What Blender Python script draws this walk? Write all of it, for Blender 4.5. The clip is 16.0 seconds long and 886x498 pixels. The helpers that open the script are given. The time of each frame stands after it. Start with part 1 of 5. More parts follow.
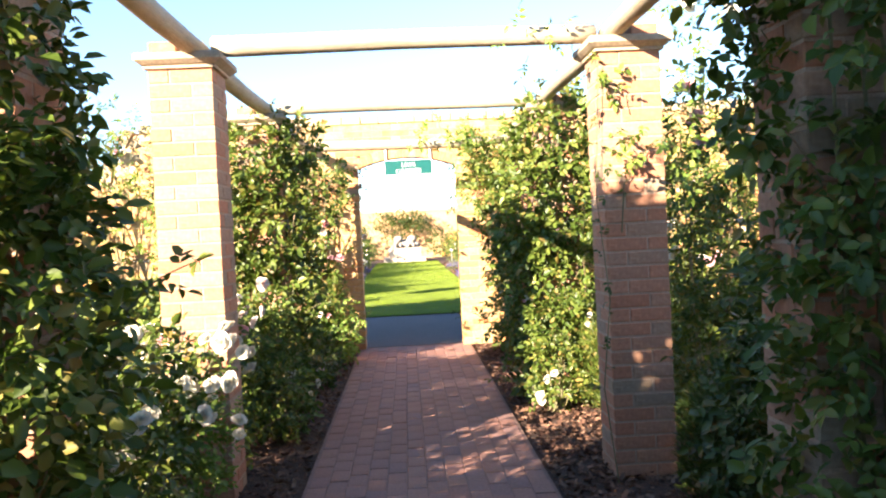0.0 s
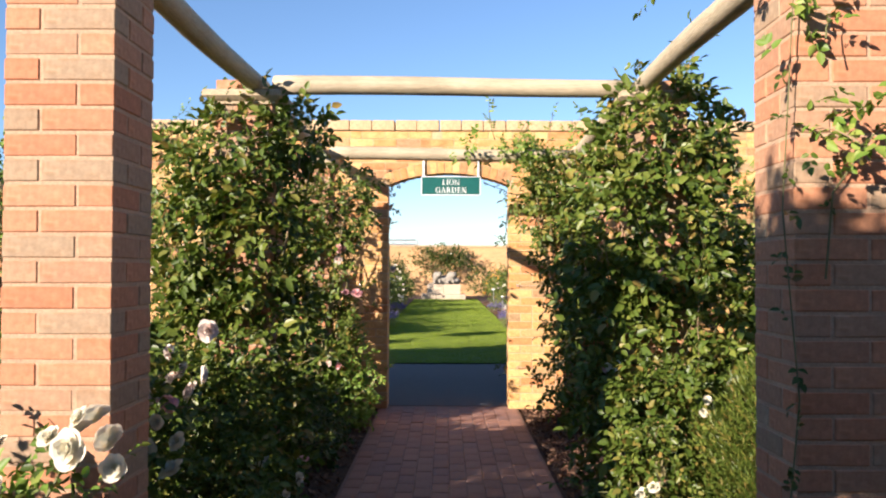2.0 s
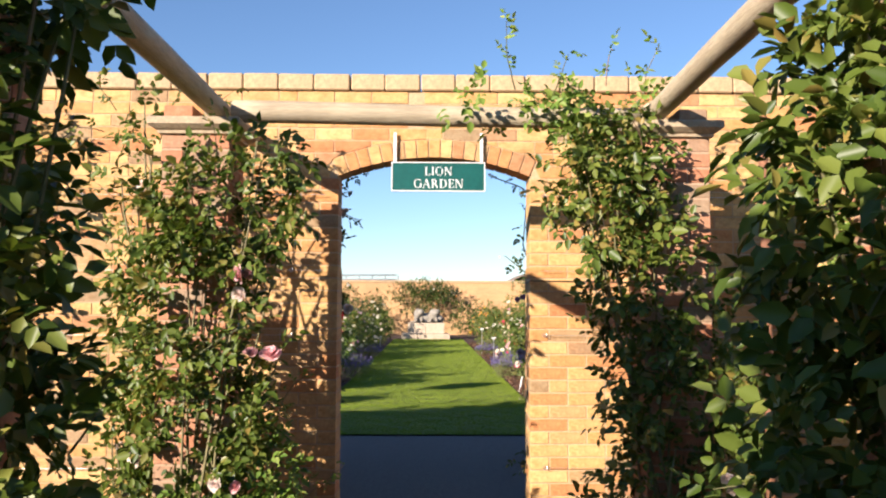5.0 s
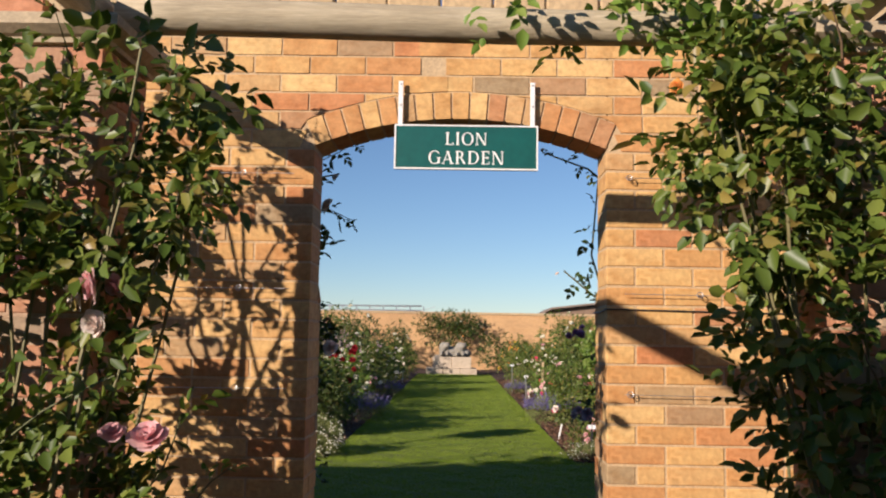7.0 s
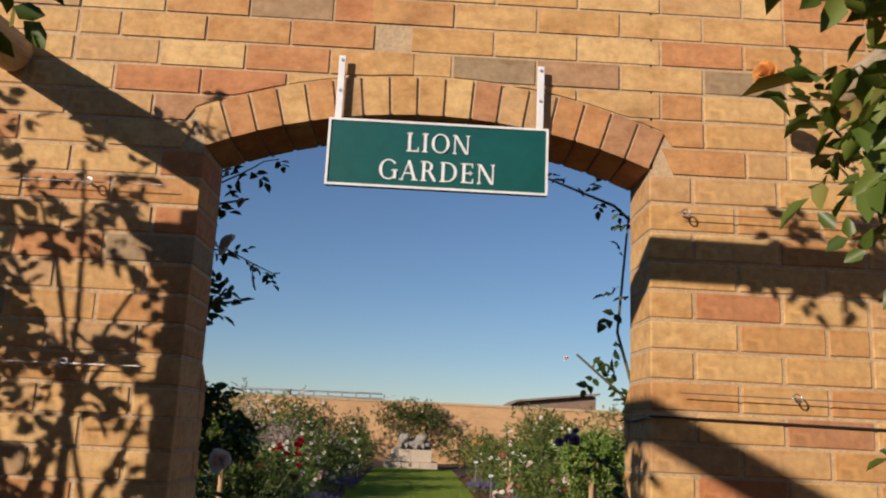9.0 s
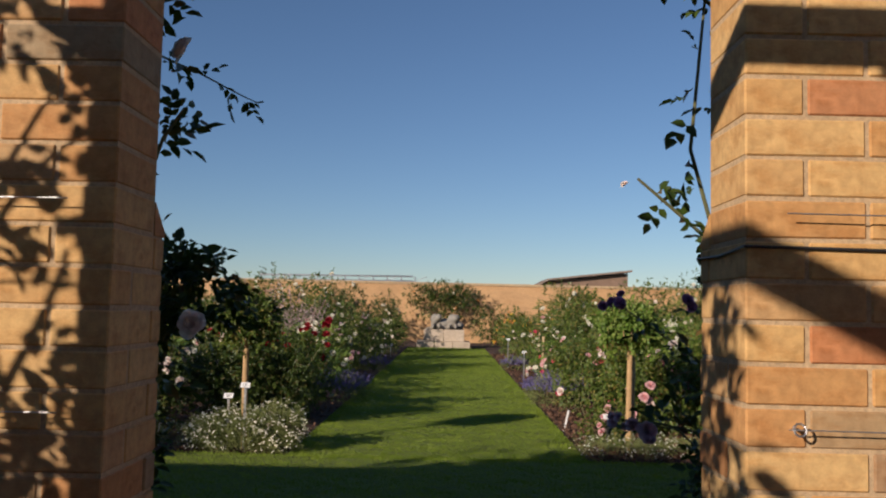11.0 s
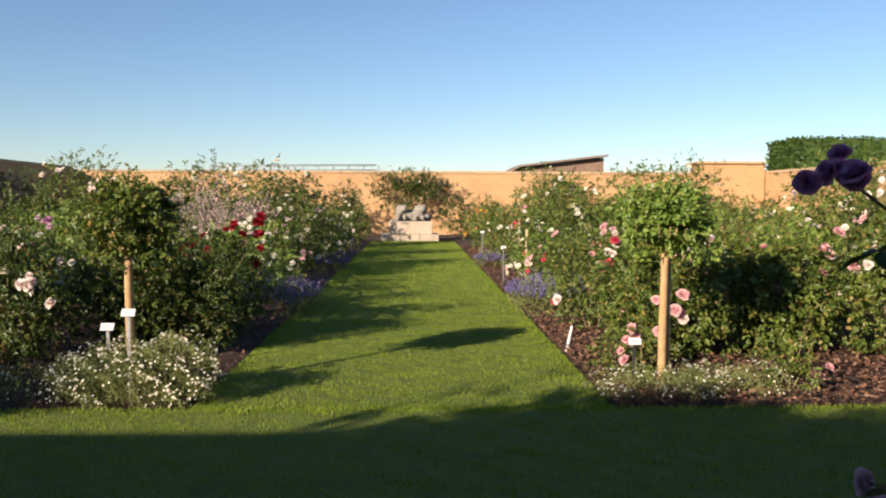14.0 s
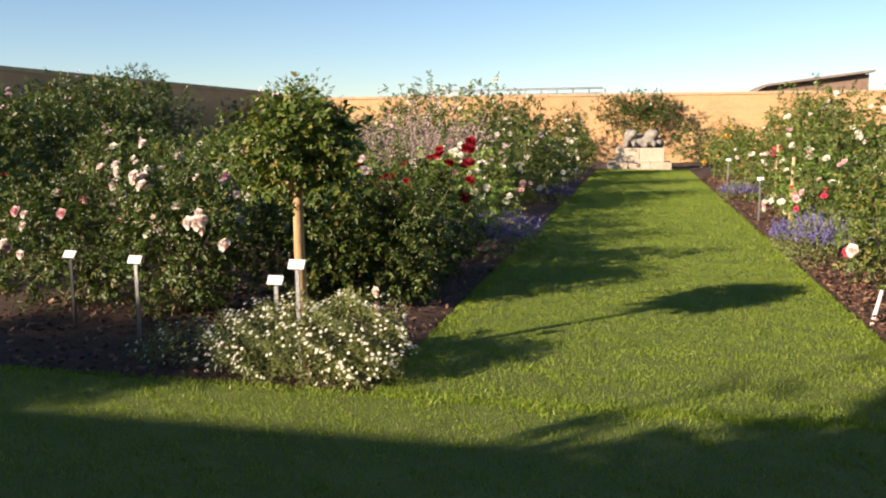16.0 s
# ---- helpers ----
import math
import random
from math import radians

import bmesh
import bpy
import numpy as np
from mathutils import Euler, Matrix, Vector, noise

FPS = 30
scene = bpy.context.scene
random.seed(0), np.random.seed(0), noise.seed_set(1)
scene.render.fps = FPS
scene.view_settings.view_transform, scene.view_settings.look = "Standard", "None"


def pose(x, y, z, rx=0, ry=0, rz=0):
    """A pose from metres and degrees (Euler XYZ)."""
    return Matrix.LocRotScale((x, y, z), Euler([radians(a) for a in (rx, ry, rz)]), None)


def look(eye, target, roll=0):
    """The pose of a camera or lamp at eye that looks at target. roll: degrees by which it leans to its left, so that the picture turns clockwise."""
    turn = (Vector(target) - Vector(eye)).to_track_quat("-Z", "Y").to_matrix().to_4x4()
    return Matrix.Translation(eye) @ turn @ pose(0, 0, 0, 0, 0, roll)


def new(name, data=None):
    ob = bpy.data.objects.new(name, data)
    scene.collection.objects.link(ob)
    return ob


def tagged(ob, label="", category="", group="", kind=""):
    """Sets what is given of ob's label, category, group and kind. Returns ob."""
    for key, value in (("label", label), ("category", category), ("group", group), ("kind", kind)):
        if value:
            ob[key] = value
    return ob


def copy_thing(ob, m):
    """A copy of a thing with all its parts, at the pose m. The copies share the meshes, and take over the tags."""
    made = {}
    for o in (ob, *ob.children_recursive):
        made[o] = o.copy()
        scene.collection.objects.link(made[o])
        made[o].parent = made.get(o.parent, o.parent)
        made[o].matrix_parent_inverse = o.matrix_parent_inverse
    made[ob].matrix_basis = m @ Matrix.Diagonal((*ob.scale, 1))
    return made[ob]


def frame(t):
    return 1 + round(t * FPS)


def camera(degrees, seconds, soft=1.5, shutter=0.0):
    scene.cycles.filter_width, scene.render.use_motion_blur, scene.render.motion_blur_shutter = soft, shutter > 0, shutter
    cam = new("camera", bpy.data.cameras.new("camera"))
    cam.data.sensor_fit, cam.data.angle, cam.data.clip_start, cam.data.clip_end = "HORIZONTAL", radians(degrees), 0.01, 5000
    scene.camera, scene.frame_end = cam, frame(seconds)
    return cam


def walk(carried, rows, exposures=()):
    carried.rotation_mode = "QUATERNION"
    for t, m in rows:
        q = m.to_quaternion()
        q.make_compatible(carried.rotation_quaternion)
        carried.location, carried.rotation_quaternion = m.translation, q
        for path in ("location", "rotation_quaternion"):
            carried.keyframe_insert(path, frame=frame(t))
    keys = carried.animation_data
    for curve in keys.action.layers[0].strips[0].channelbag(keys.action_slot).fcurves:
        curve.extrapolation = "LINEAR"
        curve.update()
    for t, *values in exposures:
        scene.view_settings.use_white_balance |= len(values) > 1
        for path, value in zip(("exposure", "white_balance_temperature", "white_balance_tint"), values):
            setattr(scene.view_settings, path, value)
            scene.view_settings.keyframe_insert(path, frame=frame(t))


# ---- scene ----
cam = camera(55.0, 16.0, 2.1)
PATH = [
    (0, (-0.049, -0.095, 1.349), (0.036, 1.903, 1.309), -2.8),
    (0.5, (0.025, 0.351, 1.356), (-0.068, 2.349, 1.317), -1.0),
    (1, (-0.04, 0.834, 1.35), (-0.015, 2.833, 1.39), -0.5),
    (1.5, (-0.004, 1.297, 1.321), (0.032, 3.295, 1.398), -1.4),
    (2, (-0.019, 1.841, 1.322), (-0.028, 3.841, 1.372), 0.2),
    (2.5, (-0.043, 2.303, 1.326), (0.072, 4.299, 1.376), -0.9),
    (3, (-0.005, 2.793, 1.325), (-0.034, 4.793, 1.353), -0.4),
    (3.5, (-0.037, 3.288, 1.344), (0.037, 5.284, 1.443), -0.0),
    (3.7, (-0.039, 3.487, 1.32), (0.068, 5.48, 1.455), -0.4),
    (5.8, (-0.025, 5.647, 1.388), (-0.028, 7.642, 1.523), 0.5),
    (6, (-0.012, 5.816, 1.396), (0.067, 7.813, 1.473), -0.8),
    (6.5, (0.01, 6.246, 1.381), (-0.007, 8.242, 1.514), -0.1),
    (7, (-0.011, 6.671, 1.38), (-0.044, 8.659, 1.59), 1.0),
    (7.5, (-0.013, 7.054, 1.388), (0.078, 9.041, 1.602), -0.8),
    (8, (0.018, 7.451, 1.404), (-0.029, 9.428, 1.698), 0.8),
    (8.2, (0.017, 7.584, 1.424), (0.005, 9.547, 1.807), 1.7),
    (10.3, (-0.024, 8.095, 1.457), (0.066, 10.047, 1.883), 2.5),
    (10.5, (-0.013, 8.163, 1.425), (0.094, 10.133, 1.754), 2.4),
    (10.8, (0.016, 8.317, 1.389), (0.039, 10.304, 1.622), 2.4),
    (11, (0.036, 8.444, 1.376), (0.018, 10.439, 1.521), 1.3),
    (11.5, (-0.012, 8.815, 1.349), (-0.025, 10.814, 1.4), -0.5),
    (12, (-0.004, 9.2, 1.36), (0.118, 11.196, 1.317), 0.4),
    (12.5, (0.021, 9.69, 1.376), (0.041, 11.689, 1.324), 0.8),
    (13, (-0.003, 10.112, 1.377), (0.163, 12.105, 1.35), -1.2),
    (13.5, (-0.008, 10.498, 1.375), (0.208, 12.485, 1.297), -1.0),
    (14, (0.03, 10.872, 1.38), (0.095, 12.868, 1.268), 0.2),
    (14.5, (0.001, 11.286, 1.37), (0.14, 13.279, 1.279), -0.7),
    (15, (0.002, 11.699, 1.339), (-0.009, 13.694, 1.199), -1.2),
    (15.5, (-0.03, 12.134, 1.334), (-0.39, 14.087, 1.099), 1.0),
    (16, (-0.144, 12.454, 1.334), (-0.589, 14.384, 1.053), -0.3),
]
EXPOSURES = [(0.0, 2.72, 6350, 15), (0.6, 1.9, 6350, 15), (1.5, 1.42, 6150, 15), (3.5, 1.33, 6050, 15), (6.0, 1.0, 6050, 15), (7.0, 0.55, 6050, 15), (7.5, 0.4, 6050, 15), (10.5, 0.03, 6050, 15), (11.3, 0.27, 6050, 15), (12.0, 0.68, 6350, 15), (13.0, 0.82, 6250, 15), (14.0, 0.9, 6400, 15), (15.0, 0.98, 6450, 15), (16.0, 1.17, 6600, 15)]
walk(cam, [(t, look(eye, target, roll)) for t, eye, target, roll in PATH], EXPOSURES)

# ---- sky, sun, exposure ----
SUN = Vector((0.94, 1.0, -0.475)).normalized()
world = bpy.data.worlds.new("sky")
scene.world = world
world.use_nodes = True
sky = world.node_tree.nodes.new("ShaderNodeTexSky")
sky.sky_type, sky.sun_disc = "NISHITA", False
sky.sun_elevation, sky.sun_rotation = radians(19), radians(223.2)
sky.air_density, sky.dust_density, sky.ozone_density = 0.95, 0.0, 3.3
bg = world.node_tree.nodes["Background"]
bg.inputs["Strength"].default_value = 0.071
world.node_tree.links.new(sky.outputs[0], bg.inputs[0])
sun = new("sun", bpy.data.lights.new("sun", "SUN"))
sun.data.energy, sun.data.angle, sun.data.color = 5.0, radians(0.6), (1.0, 0.84, 0.66)
sun.matrix_world = look((0, 0, 10), Vector((0, 0, 10)) + SUN)


# ---- materials ----
def nodes(name):
    m = bpy.data.materials.new(name)
    m.use_nodes = True
    t = m.node_tree
    return m, t.nodes, t.links, t.nodes["Principled BSDF"]


def ramp(ns, ls, fac, stops):
    r = ns.new("ShaderNodeValToRGB")
    while len(r.color_ramp.elements) < len(stops):
        r.color_ramp.elements.new(0.5)
    for e, (p, c) in zip(r.color_ramp.elements, stops):
        e.position, e.color = p, (*c, 1)
    ls.new(fac, r.inputs[0])
    return r.outputs[0]


def mixed(ns, ls, fac, a, b, how="MIX"):
    n = ns.new("ShaderNodeMix")
    n.data_type, n.blend_type = "RGBA", how
    for socket, v in ((n.inputs[0], fac), (n.inputs[6], a), (n.inputs[7], b)):
        if isinstance(v, (int, float)):
            socket.default_value = v
        elif isinstance(v, tuple):
            socket.default_value = (*v, 1)
        else:
            ls.new(v, socket)
    return n.outputs[2]


def noise_out(ns, ls, scale, detail=3.0, rough=0.6, stretch=(1, 1, 1), coords="Object"):
    c = ns.new("ShaderNodeTexCoord")
    mp = ns.new("ShaderNodeMapping")
    mp.inputs["Scale"].default_value = stretch
    ls.new(c.outputs[coords], mp.inputs[0])
    n = ns.new("ShaderNodeTexNoise")
    n.inputs["Scale"].default_value, n.inputs["Detail"].default_value, n.inputs["Roughness"].default_value = scale, detail, rough
    ls.new(mp.outputs[0], n.inputs[0])
    return n.outputs[0]


def bumped(ns, ls, bsdf, height, strength, dist):
    b = ns.new("ShaderNodeBump")
    b.inputs["Strength"].default_value, b.inputs["Distance"].default_value = strength, dist
    ls.new(height, b.inputs["Height"])
    ls.new(b.outputs[0], bsdf.inputs["Normal"])


def surface(name, stops, per="none", grain=40.0, stain=3.0, dark=0.35, rough=0.85, bump=0.4, dist=0.004, stretch=(1, 1, 1), metal=0.0, stain_stops=(0.45, 0.75), mottle=0.0):
    """Colour from a ramp driven by object, island or noise; fine grain and broad stains over it."""
    m, ns, ls, p = nodes(name)
    if per == "object":
        drive = ns.new("ShaderNodeObjectInfo").outputs["Random"]
    elif per == "island":
        drive = ns.new("ShaderNodeNewGeometry").outputs["Random Per Island"]
    else:
        drive = noise_out(ns, ls, stain * 1.7, 4, 0.65, stretch)
    c = ramp(ns, ls, drive, stops)
    fine = noise_out(ns, ls, grain, 5, 0.7, stretch)
    broad = noise_out(ns, ls, stain, 3, 0.6)
    shade = ramp(ns, ls, fine, [(0.3, (1 - dark, 1 - dark, 1 - dark)), (0.7, (1.12, 1.1, 1.08))])
    c = mixed(ns, ls, 1.0, c, shade, "MULTIPLY")
    if mottle:
        patch = ramp(ns, ls, noise_out(ns, ls, 11, 4, 0.7, (1, 1, 2)), [(0.35, (0.84, 0.76, 0.66)), (0.5, (1, 1, 1)), (0.68, (1.1, 1.16, 1.2))])
        c = mixed(ns, ls, mottle, c, patch, "MULTIPLY")
    wash = ramp(ns, ls, broad, [(stain_stops[0], (1, 1, 1)), (stain_stops[1], (0.72, 0.7, 0.68))])
    c = mixed(ns, ls, 0.8, c, wash, "MULTIPLY")
    ls.new(c, p.inputs["Base Color"])
    p.inputs["Roughness"].default_value, p.inputs["Metallic"].default_value = rough, metal
    bumped(ns, ls, p, fine, bump, dist)
    return m


def leafy(name, stops, rough=0.42, glow=0.16):
    """Leaf or petal: each piece its own tone, light comes through from behind."""
    m, ns, ls, p = nodes(name)
    drive = ns.new("ShaderNodeNewGeometry").outputs["Random Per Island"]
    c = ramp(ns, ls, drive, stops)
    patch = ramp(ns, ls, noise_out(ns, ls, 2.2, 2), [(0.3, (0.75, 0.8, 0.75)), (0.7, (1.2, 1.15, 1.05))])
    c = mixed(ns, ls, 1.0, c, patch, "MULTIPLY")
    ls.new(c, p.inputs["Base Color"])
    p.inputs["Roughness"].default_value = rough
    p.inputs["Specular IOR Level"].default_value = 0.28
    tr = ns.new("ShaderNodeBsdfTranslucent")
    bright = mixed(ns, ls, 1.0, c, (1.5, 1.7, 0.7) if rough < 0.6 else (1, 1, 1), "MULTIPLY")
    ls.new(bright, tr.inputs[0])
    mx = ns.new("ShaderNodeMixShader")
    mx.inputs[0].default_value = glow
    ls.new(p.outputs[0], mx.inputs[1])
    ls.new(tr.outputs[0], mx.inputs[2])
    ls.new(mx.outputs[0], ns["Material Output"].inputs[0])
    return m


RED_BRICK = [(0.0, (0.44, 0.18, 0.09)), (0.25, (0.46, 0.215, 0.115)), (0.5, (0.47, 0.235, 0.13)), (0.62, (0.41, 0.235, 0.14)), (0.74, (0.32, 0.225, 0.14)), (0.88, (0.35, 0.25, 0.16)), (1.0, (0.42, 0.2, 0.11))]
BUFF_BRICK = [(0.0, (0.504, 0.24, 0.0877)), (0.2, (0.553, 0.306, 0.105)), (0.4, (0.66, 0.428, 0.175)), (0.55, (0.611, 0.367, 0.135)), (0.72, (0.543, 0.326, 0.14)), (0.84, (0.339, 0.24, 0.129)), (0.93, (0.514, 0.214, 0.0819)), (1.0, (0.533, 0.286, 0.0994))]
PAVER = [(0.0, (0.3, 0.145, 0.1)), (0.5, (0.35, 0.185, 0.13)), (1.0, (0.25, 0.14, 0.115))]
red_brick = surface("red_brick", RED_BRICK, "object", 45, 9, 0.2, bump=0.4, mottle=0.8)
red_brick_far = surface("red_brick_far", RED_BRICK, "island", 45, 9, 0.2, bump=0.4, mottle=0.8)
buff_brick = surface("buff_brick", BUFF_BRICK, "object", 45, 8, 0.22, bump=0.4, mottle=1.0)
buff_brick_far = surface("buff_brick_far", BUFF_BRICK, "island", 45, 8, 0.22, bump=0.4, mottle=1.0)
paver_mat = surface("paver", PAVER, "object", 60, 4, 0.35, 0.8)
paver_far = surface("paver_far", PAVER, "island", 60, 4, 0.35, 0.8)
mortar_red = surface("pale_mortar", [(0, (0.42, 0.28, 0.18)), (1, (0.5, 0.35, 0.23))], grain=120, stain=5)
mortar_buff = surface("sandy_mortar", [(0, (0.5, 0.35, 0.19)), (1, (0.6, 0.44, 0.26))], grain=120, stain=5)
sand_joint = surface("sand_joint", [(0, (0.2, 0.115, 0.085)), (1, (0.28, 0.17, 0.125))], grain=120, stain=5)
stone_cap = surface("weathered_stone", [(0, (0.4, 0.31, 0.2)), (1, (0.52, 0.42, 0.28))], grain=50, stain=6)
pale_stone = surface("pale_sandstone", [(0, (0.5, 0.4, 0.29)), (1, (0.6, 0.5, 0.38))], grain=30, stain=2)
statue_stone = surface("statue_stone", [(0, (0.24, 0.22, 0.18)), (1, (0.38, 0.35, 0.29))], grain=25, stain=5, dark=0.45)
coping_mat = surface("coping_brick", [(0, (0.5, 0.36, 0.2)), (0.6, (0.55, 0.4, 0.225)), (1, (0.45, 0.33, 0.2))], "island", 45, 6, 0.35)
log_wood = surface("weathered_wood", [(0.2, (0.36, 0.29, 0.19)), (0.5, (0.5, 0.42, 0.28)), (0.8, (0.58, 0.5, 0.36))], grain=26, stain=2.5, stretch=(14, 14, 0.7), dark=0.4, rough=0.8, bump=0.6)
stake_wood = surface("pale_stake_wood", [(0.2, (0.5, 0.34, 0.18)), (0.8, (0.62, 0.46, 0.27))], grain=26, stain=3, stretch=(14, 14, 0.8), dark=0.3)
cane_mat = surface("cane", [(0.2, (0.12, 0.13, 0.05)), (0.6, (0.2, 0.17, 0.07)), (0.9, (0.26, 0.17, 0.1))], "island", 30, 6, 0.3, 0.7)
bark_mat = surface("rose_bark", [(0.2, (0.42, 0.26, 0.11)), (0.8, (0.56, 0.37, 0.18))], grain=40, stain=8, stretch=(3, 3, 0.6))
soil = surface("mulch", [(0.25, (0.042, 0.022, 0.013)), (0.5, (0.1, 0.052, 0.03)), (0.8, (0.17, 0.095, 0.057))], grain=70, stain=9, dark=0.6, rough=0.95, bump=1.0, dist=0.02)
chip_mat = surface("bark_chips", [(0, (0.08, 0.036, 0.02)), (0.6, (0.2, 0.1, 0.056)), (1, (0.34, 0.2, 0.12))], "island", 60, 9, 0.4, 0.9)
gravel_mat = surface("fine_gravel", [(0.25, (0.11, 0.1, 0.095)), (0.5, (0.18, 0.16, 0.15)), (0.8, (0.27, 0.24, 0.22))], grain=140, stain=30, dark=0.5, rough=0.95, bump=0.8, dist=0.01)
turf = surface("turf", [(0.25, (0.125, 0.168, 0.016)), (0.5, (0.168, 0.218, 0.024)), (0.8, (0.205, 0.245, 0.036))], grain=90, stain=2.2, dark=0.5, rough=0.9, bump=1.0, dist=0.02)
blade_mat = leafy("grass_blade", [(0, (0.138, 0.2, 0.018)), (0.6, (0.205, 0.282, 0.03)), (1, (0.25, 0.3, 0.048))], 0.5, 0.3)
steel = surface("galvanised_steel", [(0, (0.5, 0.5, 0.5)), (1, (0.62, 0.62, 0.62))], grain=60, metal=0.9, rough=0.4)
rusty = surface("rusty_steel", [(0.2, (0.16, 0.07, 0.035)), (0.8, (0.3, 0.14, 0.07))], grain=40, stain=12, rough=0.8)
white_paint = surface("white_paint", [(0, (0.72, 0.72, 0.7)), (1, (0.8, 0.8, 0.78))], grain=30, dark=0.1, rough=0.5, bump=0.1)
green_paint = surface("green_paint", [(0, (0.005, 0.078, 0.07)), (1, (0.008, 0.096, 0.086))], grain=30, dark=0.12, rough=0.35, bump=0.08)
black_paint = surface("black_plastic", [(0, (0.02, 0.02, 0.02)), (1, (0.035, 0.035, 0.035))], grain=30, dark=0.1, rough=0.45, bump=0.05)
board_brown = surface("brown_boards", [(0.2, (0.2, 0.13, 0.085)), (0.8, (0.3, 0.2, 0.14))], grain=12, stain=2, stretch=(0.6, 0.6, 9), rough=0.8)
slate_mat = surface("roof_slate", [(0.2, (0.2, 0.15, 0.12)), (0.8, (0.32, 0.25, 0.2))], grain=8, stain=1.5)
far_brick = surface("far_brick", [(0.25, (0.47, 0.27, 0.12)), (0.5, (0.54, 0.33, 0.155)), (0.8, (0.42, 0.25, 0.125))], grain=9, stain=0.6, stretch=(1, 1, 3), dark=0.22)
hedge_mat = leafy("clipped_hedge", [(0, (0.03, 0.06, 0.012)), (0.6, (0.05, 0.1, 0.02)), (1, (0.08, 0.12, 0.03))])
# rose_leaf_dark: darker copy of rose_leaf, with shade put into its colour.
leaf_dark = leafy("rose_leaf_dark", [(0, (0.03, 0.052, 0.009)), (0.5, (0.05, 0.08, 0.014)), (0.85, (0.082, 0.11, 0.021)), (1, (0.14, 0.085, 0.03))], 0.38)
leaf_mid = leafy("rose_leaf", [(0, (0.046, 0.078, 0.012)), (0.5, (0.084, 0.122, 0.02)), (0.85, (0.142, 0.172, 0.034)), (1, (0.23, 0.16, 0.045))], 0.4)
leaf_light = leafy("young_leaf", [(0, (0.09, 0.16, 0.025)), (0.5, (0.14, 0.22, 0.035)), (1, (0.22, 0.26, 0.06))], 0.45)
leaf_grey = leafy("grey_leaf", [(0, (0.13, 0.165, 0.05)), (1, (0.28, 0.3, 0.11))], 0.6)
COLOURS = {
    "white": [(0, (0.78, 0.75, 0.66)), (1, (0.82, 0.78, 0.7))],
    "blush": [(0, (0.83, 0.66, 0.65)), (1, (0.84, 0.77, 0.74))],
    "pink": [(0, (0.78, 0.38, 0.44)), (1, (0.82, 0.55, 0.58))],
    "crimson": [(0, (0.22, 0.005, 0.012)), (1, (0.4, 0.015, 0.03))],
    "cerise": [(0, (0.6, 0.04, 0.1)), (1, (0.72, 0.1, 0.18))],
    "orange": [(0, (0.72, 0.28, 0.06)), (1, (0.78, 0.42, 0.14))],
    "purple": [(0, (0.4, 0.14, 0.34)), (1, (0.6, 0.3, 0.5))],
    "lilac": [(0, (0.62, 0.42, 0.54)), (1, (0.72, 0.54, 0.62))],
    "yellow": [(0, (0.75, 0.5, 0.05)), (1, (0.8, 0.6, 0.1))],
}
PETAL = {k: leafy("petal_" + k, v, 0.65, 0.38) for k, v in COLOURS.items()}
spike_mat = leafy("catmint_floret", [(0, (0.12, 0.1, 0.28)), (1, (0.24, 0.2, 0.42))], 0.7, 0.2)
salvia_mat = leafy("salvia_floret", [(0, (0.34, 0.22, 0.25)), (1, (0.5, 0.36, 0.36))], 0.7, 0.2)


# ---- builders ----
def linked(name, bm, material, parent=None, label=""):
    me = bpy.data.meshes.new(name)
    bm.to_mesh(me)
    bm.free()
    me.materials.append(material)
    ob = new(name, me)
    ob.parent = parent
    if label:
        ob["label"] = label
    return ob


def part(name, bm, material, parent, label=""):
    return linked(name, bm, material, parent, label)


def data_part(name, me, parent, at=None, label=""):
    ob = new(name, me)
    ob.parent = parent
    if at is not None:
        ob.matrix_basis = at
    if label:
        ob["label"] = label
    return ob


def base(name, x, y, z, label, category, group="", kind=""):
    return tagged(place(new(name), x, y, z), label, category, group, kind)


def place(ob, x, y, z):
    ob.location = (x, y, z)
    return ob


def slab(x0, x1, y0, y1, z0, z1, bevel=0.0, bm=None):
    bm = bm or bmesh.new()
    m = Matrix.Translation(((x0 + x1) / 2, (y0 + y1) / 2, (z0 + z1) / 2)) @ Matrix.Diagonal((x1 - x0, y1 - y0, z1 - z0, 1))
    made = bmesh.ops.create_cube(bm, size=1, matrix=m)
    if bevel:
        edges = list({e for v in made["verts"] for e in v.link_edges})
        bmesh.ops.bevel(bm, geom=edges, offset=bevel, segments=1, affect="EDGES")
    return bm


def mesh_of(name, verts, faces, material):
    me = bpy.data.meshes.new(name)
    me.from_pydata(verts, [], faces)
    me.materials.append(material)
    me.update()
    return me


def box_verts(x0, x1, y0, y1, z0, z1):
    return [(x0, y0, z0), (x1, y0, z0), (x1, y1, z0), (x0, y1, z0), (x0, y0, z1), (x1, y0, z1), (x1, y1, z1), (x0, y1, z1)]


BOX_FACES = [(0, 3, 2, 1), (4, 5, 6, 7), (0, 1, 5, 4), (1, 2, 6, 5), (2, 3, 7, 6), (3, 0, 4, 7)]


def many_boxes(name, boxes, material):
    v, f = [], []
    for b in boxes:
        k = len(v)
        v += box_verts(*b)
        f += [tuple(i + k for i in q) for q in BOX_FACES]
    return mesh_of(name, v, f, material)


def piece_mesh(name, sx, sy, sz, material, chamfer=0.004):
    """A block with chamfered edges, centred."""
    bm = slab(-sx / 2, sx / 2, -sy / 2, sy / 2, -sz / 2, sz / 2, chamfer)
    me = bpy.data.meshes.new(name)
    bm.to_mesh(me)
    bm.free()
    me.materials.append(material)
    return me


